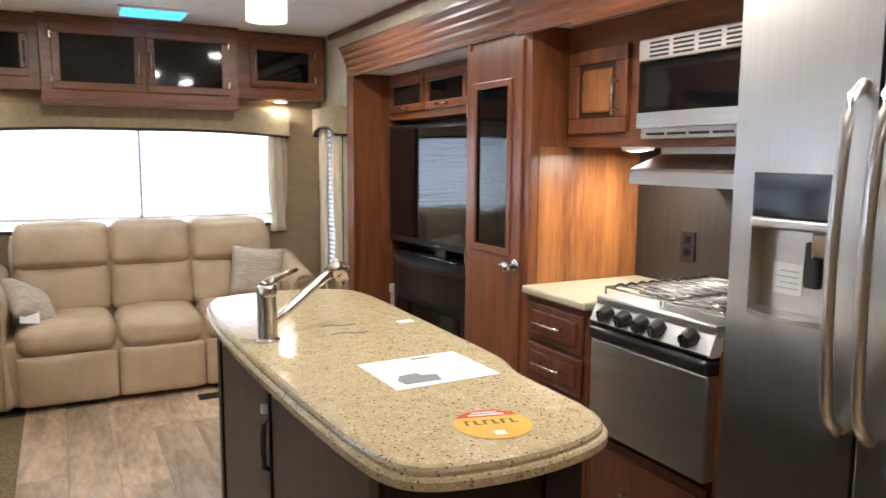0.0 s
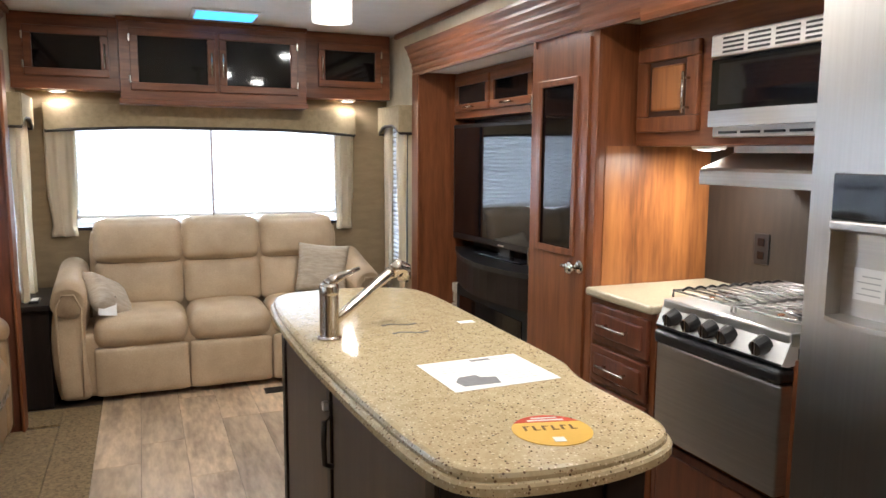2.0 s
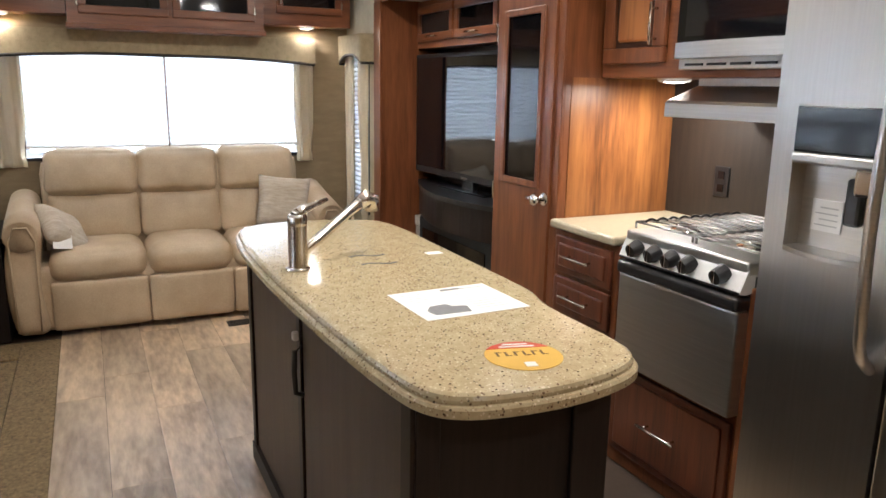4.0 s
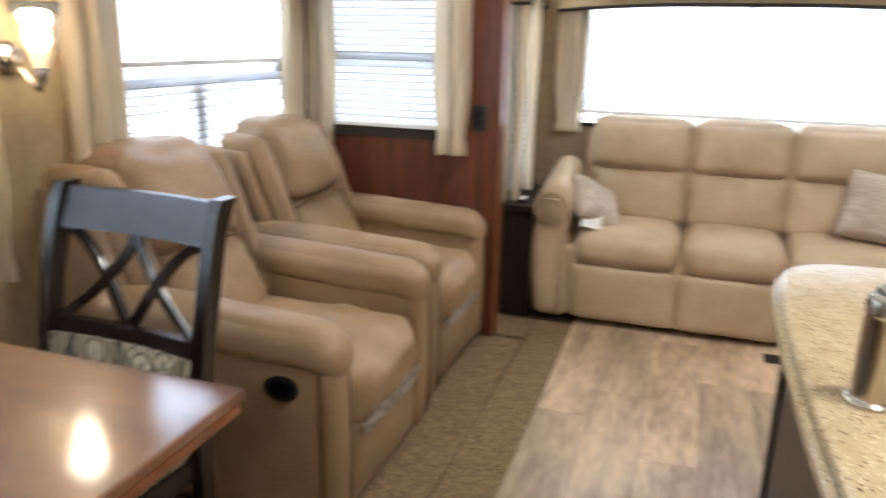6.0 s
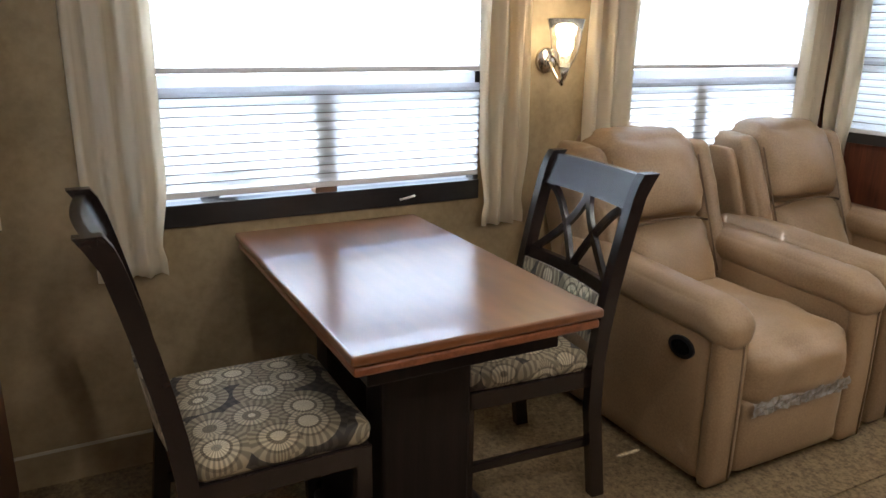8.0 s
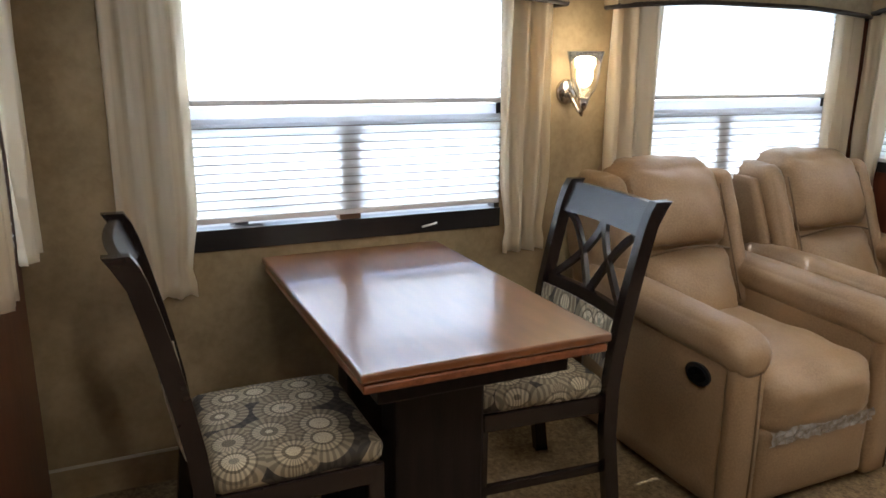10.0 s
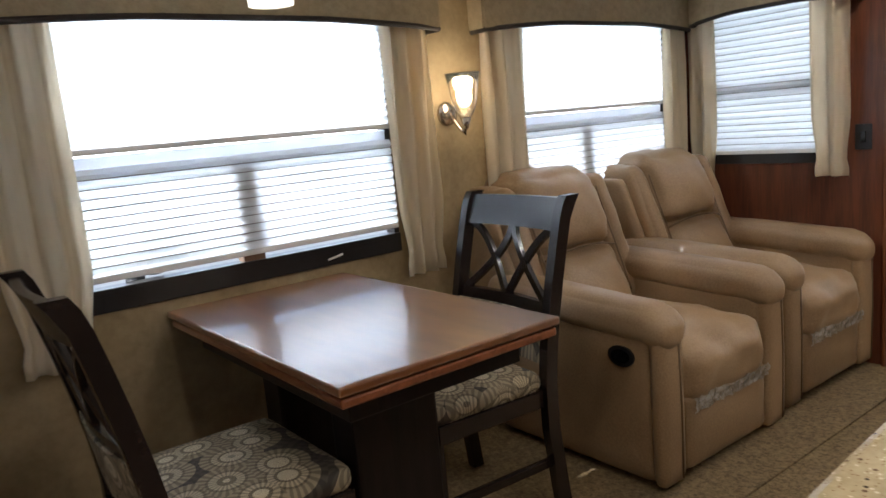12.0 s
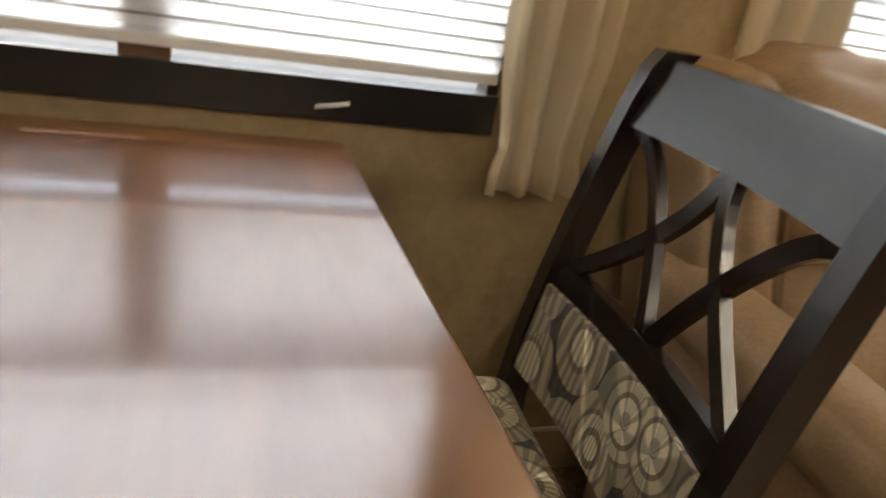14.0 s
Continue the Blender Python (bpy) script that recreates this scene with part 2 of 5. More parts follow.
VALANCE = mat("tan_padded_valance_fabric", (0.36, 0.285, 0.17), (0.27, 0.21, 0.12), 30, rough=0.8, bump=0.2, fine=150)
PIPING = mat("dark_brown_piping", (0.025, 0.016, 0.012), rough=0.6)
PANE = glass("window_glass")
FRAMEMETAL = mat("black_window_frame", (0.02, 0.018, 0.018), rough=0.3, bump=0.02)
CREASELINE = mat("painted_crease_line", (0.17, 0.145, 0.12), rough=0.8, bump=0)
OUTFRAME = mat("bronze_sash_bar", (0.22, 0.125, 0.07), rough=0.5)
SASHFILM = cloth("pale_sash_rail", (0.62, 0.64, 0.68), 0.45)
ENAMEL = mat("pale_satin_control_panel", (0.66, 0.66, 0.65), (0.60, 0.60, 0.59), 4, rough=0.35, metal=0.3, bump=0.02)
PANELSTEEL = mat("satin_steel_panel", (0.56, 0.55, 0.53), (0.48, 0.47, 0.46), 3, (1, 1, 40), 0.35, 1.0, 0.03, fine=40)
WIRE = mat("bright_wire_grate", (0.42, 0.41, 0.40), (0.10, 0.10, 0.10), 9, rough=0.3, metal=0.9, bump=0.1)
PALEGROUND = mat("pale_unseen_ground", (0.42, 0.41, 0.39), (0.32, 0.31, 0.29), 3, rough=0.9, bump=0.2)
OUTPIPE = mat("grey_pipe", (0.12, 0.12, 0.12), rough=0.6)
PAPER = mat("white_printed_paper", (0.78, 0.77, 0.75), (0.72, 0.71, 0.7), 4, rough=0.6, bump=0.02)
INK = mat("grey_print", (0.20, 0.20, 0.21), rough=0.6, bump=0)
PALEINK = mat("pale_grey_print", (0.5, 0.5, 0.5), rough=0.6, bump=0)
GOLD = mat("amber_sticker", (0.66, 0.42, 0.085), (0.60, 0.37, 0.07), 5, rough=0.35, bump=0.01)
REDINK = mat("red_sticker_band", (0.50, 0.05, 0.02), (0.45, 0.04, 0.02), 5, rough=0.35, bump=0.01)
DARKINK = mat("brown_sticker_lettering", (0.13, 0.06, 0.02), rough=0.5, bump=0)
LEDGLOW = glow("led_lens", (1.0, 0.90, 0.74), 6)
PENDANTBULB = glow("pendant_bulb_glow", (1.0, 0.80, 0.52), 5)
BULB = glow("bulb_glow", (1.0, 0.80, 0.52), 9)
FROST = glass("clear_ribbed_shade_glass", (1.0, 0.97, 0.9), 0.12)
PENDANTGLASS = glow("lit_pendant_glass", (1.0, 0.92, 0.78), 0.75)
SKYBLUE = glow("glowing_vent_film", (0.10, 0.45, 0.85), 0.9)
FABRIC = medallion_cloth("medallion_upholstery")
FIREBLACK = mat("matt_black_firebox", (0.01, 0.01, 0.01), rough=0.7)
STONE = mat("pale_mosaic_stone", (0.55, 0.50, 0.42), (0.3, 0.26, 0.2), 60, rough=0.5, bump=0.4, fine=90)


# ---- mesh helpers ----
def mesh_ob(name, bm, m, parent=None, smooth=False, loc=None):
    me = bpy.data.meshes.new(name)
    bmesh.ops.recalc_face_normals(bm, faces=bm.faces[:])
    bm.to_mesh(me)
    bm.free()
    if smooth:
        for p in me.polygons:
            p.use_smooth = True
    for k in (m if isinstance(m, (list, tuple)) else [m]):
        me.materials.append(k)
    ob = new(name, me)
    if parent:
        ob.parent = parent
    if loc:
        ob.location = loc
    return ob


def add_box(bm, x0, x1, y0, y1, z0, z1, bevel=0.0, seg=2):
    r = bmesh.ops.create_cube(bm, size=1.0)
    vs = r["verts"]
    for v in vs:
        v.co = Vector((x0 + (v.co.x + 0.5) * (x1 - x0), y0 + (v.co.y + 0.5) * (y1 - y0), z0 + (v.co.z + 0.5) * (z1 - z0)))
    if bevel:
        edges = list({e for v in vs for e in v.link_edges})
        bmesh.ops.bevel(bm, geom=edges, offset=bevel, segments=seg, affect="EDGES", profile=0.5)


def box(name, x0, x1, y0, y1, z0, z1, m, parent=None, bevel=0.003):
    bm = bmesh.new()
    add_box(bm, min(x0, x1), max(x0, x1), min(y0, y1), max(y0, y1), min(z0, z1), max(z0, z1), bevel)
    return mesh_ob(name, bm, m, parent)


def add_tube(bm, pts, r, seg=10, caps=True):
    """A round bar along points; r is one radius or one for each point."""
    pts = [Vector(p) for p in pts]
    rings = []
    for i, p in enumerate(pts):
        d = (pts[min(i + 1, len(pts) - 1)] - pts[max(i - 1, 0)]).normalized()
        side = d.cross(Vector((0, 0, 1)) if abs(d.z) < 0.9 else Vector((1, 0, 0))).normalized()
        up = side.cross(d)
        rad = r[i] if isinstance(r, (list, tuple)) else r
        rings.append([bm.verts.new(p + rad * (math.cos(a) * side + math.sin(a) * up)) for a in (2 * math.pi * k / seg for k in range(seg))])
    for a, b in zip(rings, rings[1:]):
        for k in range(seg):
            bm.faces.new((a[k], a[(k + 1) % seg], b[(k + 1) % seg], b[k]))
    if caps:
        bm.faces.new(rings[0])
        bm.faces.new(list(reversed(rings[-1])))


def tube(name, pts, r, m, parent=None, seg=10, caps=True):
    bm = bmesh.new()
    add_tube(bm, pts, r, seg, caps)
    return mesh_ob(name, bm, m, parent, smooth=True)


def add_prism(bm, outline, z0, z1, axis="z"):
    """A flat outline pushed out between two levels of one axis."""
    def put(u, v, w):
        return {"z": (u, v, w), "y": (u, w, v), "x": (w, u, v)}[axis]
    a = [bm.verts.new(put(u, v, z0)) for u, v in outline]
    b = [bm.verts.new(put(u, v, z1)) for u, v in outline]
    n = len(outline)
    for k in range(n):
        bm.faces.new((a[k], a[(k + 1) % n], b[(k + 1) % n], b[k]))
    bm.faces.new(a)
    bm.faces.new(list(reversed(b)))


def prism(name, outline, z0, z1, m, parent=None, axis="z", bevel=0.0):
    bm = bmesh.new()
    add_prism(bm, outline, z0, z1, axis)
    if bevel:
        es = [e for e in bm.edges if e.calc_face_angle(0) > 0.6]
        bmesh.ops.bevel(bm, geom=es, offset=bevel, segments=2, affect="EDGES")
    return mesh_ob(name, bm, m, parent)


def add_puff(bm, x0, x1, y0, y1, z0, z1, r, bulge=(0, 0, 0), n=9, wrinkle=0.0, bend=None):
    """A stuffed block: rounded edges, swollen faces, slight creases."""
    c = Vector(((x0 + x1) / 2, (y0 + y1) / 2, (z0 + z1) / 2))
    h = Vector(((x1 - x0) / 2, (y1 - y0) / 2, (z1 - z0) / 2))
    r = min(r, *h)
    grid = {}

    def vert(i, j, k):
        key = (i, j, k)
        if key not in grid:
            u = Vector((2 * i / n - 1, 2 * j / n - 1, 2 * k / n - 1))
            u = Vector([math.copysign(abs(a) ** 0.75, a) for a in u])
            p = Vector((u.x * h.x, u.y * h.y, u.z * h.z))
            q = Vector([max(-(hh - r), min(hh - r, a)) for a, hh in zip(p, h)])
            d = p - q
            if d.length > 1e-9:
                p = q + d.normalized() * r
            s = [1 - a * a for a in u]
            p.x += bulge[0] * u.x * s[1] * s[2]
            p.y += bulge[1] * u.y * s[0] * s[2]
            p.z += bulge[2] * u.z * s[0] * s[1]
            p += c
            if wrinkle:
                w = noise.noise(p * 11) + 0.5 * noise.noise(p * 27)
                p += (p - c).normalized() * w * wrinkle
            if bend:
                p = bend(p)
            grid[key] = bm.verts.new(p)
        return grid[key]
    for a in range(n):
        for b in range(n):
            for f in (0, n):
                bm.faces.new([vert(f, a, b), vert(f, a + 1, b), vert(f, a + 1, b + 1), vert(f, a, b + 1)])
                bm.faces.new([vert(a, f, b), vert(a + 1, f, b), vert(a + 1, f, b + 1), vert(a, f, b + 1)])
                bm.faces.new([vert(a, b, f), vert(a + 1, b, f), vert(a + 1, b + 1, f), vert(a, b + 1, f)])


def puff(name, x0, x1, y0, y1, z0, z1, r, m, parent=None, bulge=(0, 0, 0), n=9, wrinkle=0.0, bend=None):
    bm = bmesh.new()
    add_puff(bm, x0, x1, y0, y1, z0, z1, r, bulge, n, wrinkle, bend)
    return mesh_ob(name, bm, m, parent, smooth=True)


def thing(name, x, y, z, label, category, group="", rz=0):
    ob = new(name)
    ob.empty_display_size = 0.1
    ob.matrix_world = pose(x, y, z, 0, 0, rz)
    return tagged(ob, label, category, group)


def wall_with_hole(name, axis, at, thick, u0, u1, z0, z1, holes, m):
    """A wall standing across one axis, from at to at+thick, with square openings (u0, u1, z0, z1) through it."""
    bm = bmesh.new()
    cuts = sorted({u0, u1, *[h[0] for h in holes], *[h[1] for h in holes]})
    for a, b in zip(cuts, cuts[1:]):
        mid = (a + b) / 2
        solid = [(z0, z1)]
        for h in holes:
            if h[0] < mid < h[1]:
                solid = [(z0, h[2]), (h[3], z1)]
        for s, e in solid:
            lo, hi = min(at, at + thick), max(at, at + thick)
            if axis == "x":
                add_box(bm, lo, hi, a, b, s, e)
            else:
                add_box(bm, a, b, lo, hi, s, e)
    bmesh.ops.remove_doubles(bm, verts=bm.verts[:], dist=1e-5)
    return tagged(mesh_ob(name, bm, m), kind="structure")


def lettering(name, text, size, m, parent, matrix):
    cu = bpy.data.curves.new(name, "FONT")
    cu.body, cu.size, cu.align_x, cu.align_y = text, size, "CENTER", "CENTER"
    cu.extrude = 0.0004
    cu.materials.append(m)
    ob = new(name, cu)
    ob.parent = parent
    ob.matrix_local = matrix
    return ob


# ---- the shell ----
LW, RW, REAR, BACK, CEIL, SLIDE_CEIL = -0.43, 1.86, 5.05, -1.6, 2.19, 1.90
SX, SY0, SY1 = -1.335, 0.63, 4.10   # the dinette slide-out: outer wall, near end, far end
KX, KY1 = 2.39, 4.34                # the kitchen slide-out: outer wall, far end

WIN_DINE, WIN_SEAT, WIN_REAR = (1.09, 2.22, 0.79, 1.70), (2.87, 3.90, 0.79, 1.70), (-0.14, 1.50, 0.92, 1.62)
WIN_END, WIN_NEAR = (-1.20, -0.58, 0.92, 1.72), (-1.10, -0.60, 0.82, 1.72)
NAR = (4.60, 4.86, 0.55, 1.62)

tagged(box("floor", LW - 0.05, RW + 0.6, BACK, REAR + 0.05, -0.06, -0.006, JOINT, bevel=0), kind="structure")
tagged(box("slide_floor", SX - 0.05, LW - 0.05, SY0 - 0.05, SY1 + 0.05, -0.06, -0.006, JOINT, bevel=0), kind="structure")
tagged(box("ceiling", LW - 0.05, RW + 0.05, BACK, REAR + 0.05, CEIL, CEIL + 0.06, CEILING, bevel=0), kind="structure")
tagged(box("ceiling_dinette_slide", SX - 0.05, LW - 0.05, SY0 - 0.05, SY1 + 0.05, SLIDE_CEIL, SLIDE_CEIL + 0.05, CEILING, bevel=0), kind="structure")
tagged(box("ceiling_kitchen_slide", RW + 0.05, KX + 0.05, -0.6, KY1 + 0.05, SLIDE_CEIL, SLIDE_CEIL + 0.05, CEILING, bevel=0), kind="structure")
wall_with_hole("wall_rear", "y", REAR, 0.05, LW - 0.05, RW + 0.05, -0.05, CEIL, [WIN_REAR], REARWALL)
wall_with_hole("wall_rear_right", "x", RW, 0.05, KY1 + 0.05, REAR, -0.05, CEIL, [NAR], CREAMWALL)
wall_with_hole("wall_rear_left", "x", LW, -0.05, SY1 + 0.05, REAR, -0.05, CEIL, [NAR], CREAMWALL)
tagged(box("wall_above_kitchen_slide", RW, RW + 0.05, -0.6, KY1 + 0.05, SLIDE_CEIL, CEIL, CREAMWALL, bevel=0), kind="structure")
tagged(box("wall_above_dinette_slide", LW - 0.05, LW, SY0 - 0.05, SY1 + 0.05, SLIDE_CEIL, CEIL, CREAMWALL, bevel=0), kind="structure")
wall_with_hole("wall_dinette_slide", "x", SX, -0.05, SY0 - 0.05, SY1 + 0.05, -0.05, SLIDE_CEIL, [WIN_DINE, WIN_SEAT], WALLPAPER)
wall_with_hole("wall_slide_far_end", "y", SY1, 0.05, SX, LW + 0.06, -0.05, SLIDE_CEIL, [WIN_END], MAHOGANY)
wall_with_hole("wall_slide_near_end", "y", SY0, -0.05, SX, LW + 0.06, -0.05, SLIDE_CEIL, [WIN_NEAR], MAHOGANY)
tagged(box("wall_kitchen_slide", KX, KX + 0.05, -0.6, KY1 + 0.05, -0.05, SLIDE_CEIL, CHERRY, bevel=0), kind="structure")
tagged(box("wall_kitchen_slide_end", RW - 0.02, KX, KY1, KY1 + 0.05, -0.05, SLIDE_CEIL, CHERRY, bevel=0), kind="structure")
tagged(box("wall_kitchen_slide_near", RW - 0.02, KX, -0.65, -0.6, -0.05, SLIDE_CEIL, CHERRY, bevel=0), kind="structure")
tagged(box("wall_front_left", LW - 0.05, LW, BACK, SY0 - 0.05, -0.05, CEIL, WALLPAPER, bevel=0), kind="structure")
tagged(box("wall_front_right", RW, RW + 0.05, BACK, -0.65, -0.05, CEIL, WALLPAPER, bevel=0), kind="structure")
tagged(box("wall_front", LW - 0.05, RW + 0.05, BACK - 0.05, BACK, -0.05, CEIL, WALLPAPER, bevel=0), kind="structure")
# unseen pale ground, added to look bright through the gaps under the shades
tagged(box("ground", -60, 60, -60, 60, -1.0, -0.9, PALEGROUND, bevel=0), kind="structure")
# wall-covering seam low on the slide wall
tagged(box("baseboard_strip", SX, SX + 0.004, SY0, SY1, 0.118, 0.128, CREAMWALL, bevel=0), kind="structure")

# carpet over the slide floor and its edge, with a seam
tagged(box("carpet_slide", SX, LW + 0.22, SY0, SY1, -0.02, 0.008, CARPET, bevel=0), kind="structure")
tagged(box("carpet_edge", LW + 0.223, -0.02, SY0 - 0.3, 4.40, -0.02, 0.005, CARPET, bevel=0.003), kind="structure")
tagged(box("carpet_bare_strip", LW, LW + 0.22, SY1 + 0.051, 4.40, -0.02, 0.004, CARPET, bevel=0), kind="structure")


def moulding_along(name, x, face, y0, y1, z0, z1, kind_label=None):
    """A crown board with stepped reeds along y; face is +1 or -1, the way it looks."""
    prof = [(0, z0)]
    n = 14
    deep = 0.075
    for k in range(n + 1):
        f = k / n
        out = 0.018 + (deep - 0.018) * f ** 1.6 + (0.006 if k % 3 == 1 else 0.0)
        prof.append((face * out, z0 + (z1 - z0) * f))
    prof.append((0, z1))
    bm = bmesh.new()
    add_prism(bm, [(x + a, b) for a, b in prof], y0, y1, "y")
    return tagged(mesh_ob(name, bm, CHERRY_Y), kind="structure")


moulding_along("trim_kitchen_slide", RW - 0.012, -1, 2.48, 4.42, 1.885, 2.06)
moulding_along("trim_kitchen_slide_block", RW - 0.035, -1, 2.10, 2.478, 1.865, 2.10)
moulding_along("trim_kitchen_slide_near", RW - 0.055, -1, -0.6, 2.098, 1.845, 2.10)
moulding_along("trim_dinette_slide", LW + 0.012, 1, SY0 - 0.1, 4.20, 1.885, 2.06)
tagged(box("trim_jamb_kitchen", RW - 0.035, RW - 0.021, KY1 - 0.02, KY1 + 0.09, 0, 1.886, CHERRY), kind="structure")
tagged(box("trim_jamb_dinette", LW + 0.061, LW + 0.075, SY1 - 0.02, SY1 + 0.09, 0, 1.886, CHERRY), kind="structure")
tagged(box("trim_ceiling_right", RW - 0.03, RW - 0.001, -1.5, REAR - 0.25, CEIL - 0.035, CEIL - 0.001, CHERRY_Y, bevel=0.008), kind="structure")
tagged(box("trim_ceiling_left", LW + 0.001, LW + 0.03, -1.5, REAR - 0.25, CEIL - 0.035, CEIL - 0.001, CHERRY_Y, bevel=0.008), kind="structure")


# ---- windows, shades, curtains, valances ----
def frame_of(kind, wall, side):
    """Maps (along, out into the room, up) to the world for a wall across x or y."""
    if kind == "x":
        return lambda u, d, z: (wall + side * d, u, z)
    return lambda u, d, z: (u, wall + side * d, z)


def fbox(name, f, u0, u1, d0, d1, z0, z1, m, parent=None, bevel=0.002):
    a, b = f(u0, d0, z0), f(u1, d1, z1)
    return box(name, a[0], b[0], a[1], b[1], a[2], b[2], m, parent, bevel)


def window(name, kind, wall, side, hole, bars, sash_z=None, sill=True, half=0.03):
    f = frame_of(kind, wall, side)
    u0, u1, z0, z1 = hole
    top = tagged(new(name), kind="structure")
    w = 0.022
    fbox("frame", f, u0, u1, -0.05, 0.012, z0, z0 + (0.07 if sill else w), FRAMEMETAL, top)
    fbox("frame", f, u0, u1, -0.05, 0.004, z1 - w, z1, FRAMEMETAL, top)
    fbox("frame", f, u0, u0 + w, -0.05, 0.004, z0 + 0.07, z1 - w, FRAMEMETAL, top)
    fbox("frame", f, u1 - w, u1, -0.05, 0.004, z0 + 0.07, z1 - w, FRAMEMETAL, top)
    for b in bars:
        fbox("bar", f, b - half, b + half, -0.045, 0.003, z0 + 0.05, sash_z[0] if sash_z else z1 - w, OUTFRAME, top)
    if sash_z:
        fbox("bar", f, u0 + w, u1 - w, -0.045, 0.003, sash_z[0], sash_z[1], SASHFILM, top)
    g = fbox("pane", f, u0 + w, u1 - w, -0.048, -0.046, z0 + 0.05, z1 - w, PANE, top, 0)
    g.visible_shadow = False
    return top


def pleat_mesh(length, pitch, lined):
    """One pleat of a shade: a shallow folded strip along +x, hung at z 0 to -pitch."""
    me = bpy.data.meshes.new("slat")
    h = pitch + 0.003
    prof = [(0.000, 0.0), (0.009, -h * 0.5), (0.000, -h), (-0.002, -h), (0.006, -h * 0.5), (-0.002, 0.0)]
    vs, fs = [], []
    for x in (0, length):
        vs += [(x, a, b) for a, b in prof]
    n = len(prof)
    for k in range(n):
        fs.append((k, (k + 1) % n, n + (k + 1) % n, n + k))
    k = len(vs)
    if not lined:
        me.from_pydata(vs, [], fs)
        me.materials.append(BLIND)
        return me
    # added opaque strip: its grey stands in for the shading in the crease
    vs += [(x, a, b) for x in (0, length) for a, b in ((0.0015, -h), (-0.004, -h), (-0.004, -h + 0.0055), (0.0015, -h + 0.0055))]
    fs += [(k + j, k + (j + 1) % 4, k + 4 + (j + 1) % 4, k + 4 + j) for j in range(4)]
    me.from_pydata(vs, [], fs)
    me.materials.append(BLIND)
    me.materials.append(CREASELINE)
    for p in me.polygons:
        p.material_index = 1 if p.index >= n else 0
    return me


def shade(kind, wall, side, u0, u1, z0, z1, label, pitch=0.0315, d=0.012, lined=True):
    f = frame_of(kind, wall, side)
    top = thing("pleated_shade", *f(u0, d, z1), label, "window shade", "pleated window shades")
    rz = {("x", 1): 90, ("x", -1): 90, ("y", 1): 0, ("y", -1): 0}[(kind, side)]
    top.matrix_world = pose(*f(u0, d, z1), 0, 0, rz)
    me = pleat_mesh(u1 - u0, pitch, lined)
    n = int((z1 - z0) / pitch + 0.01)
    for k in range(n):
        s = new("slat", me)
        s.parent = top
        s.location = (0, 0, -k * pitch)
        # the folds point into the room
        if (kind, side) in (("x", 1), ("y", -1)):
            s.rotation_euler = (0, 0, 0)
            s.scale = (1, -1, 1)
    bm = bmesh.new()
    add_box(bm, 0, u1 - u0, -0.008, 0.008, -n * pitch - 0.018, -n * pitch, 0.002)
    mesh_ob("bottom_rail", bm, PAPER, top)
    return top


def curtain(kind, wall, side, u0, u1, z0, z1, label, d=0.045, folds=3, gather=0.75):
    """A short hanging drape with soft folds, gathered into a band near its hem."""
    f = frame_of(kind, wall, side)
    bm = bmesh.new()
    nu, nz = folds * 10, 22
    rows = []
    mid = (u0 + u1) / 2
    for j in range(nz + 1):
        z = z1 + (z0 - z1) * j / nz
        hem = z - z0
        tight = 1.0
        if hem < 0.30:
            s = 1 - hem / 0.30
            tight = 1 - (1 - gather) * math.sin(min(1, s * 1.25) * math.pi / 2) ** 2
        if hem < 0.05:
            tight += 0.10
        row = []
        for i in range(nu + 1):
            t = i / nu
            w = math.sin(t * folds * 2 * math.pi + 0.7 * math.sin(z * 3 + mid * 5)) * 0.020 + 0.006 * math.sin(t * folds * 5.3 * math.pi + z * 4)
            if 0.045 < hem < 0.065:
                w *= 0.5
            row.append(bm.verts.new(f(mid + (t - 0.5) * (u1 - u0) * tight, d + w, z)))
        rows.append(row)
    for a, b in zip(rows, rows[1:]):
        for i in range(nu):
            bm.faces.new((a[i], a[i + 1], b[i + 1], b[i]))
    bmesh.ops.solidify(bm, geom=bm.faces[:], thickness=0.003)
    ob = mesh_ob("curtain", bm, CURTAIN, smooth=True)
    return tagged(ob, label, "curtain", "cream window curtains")


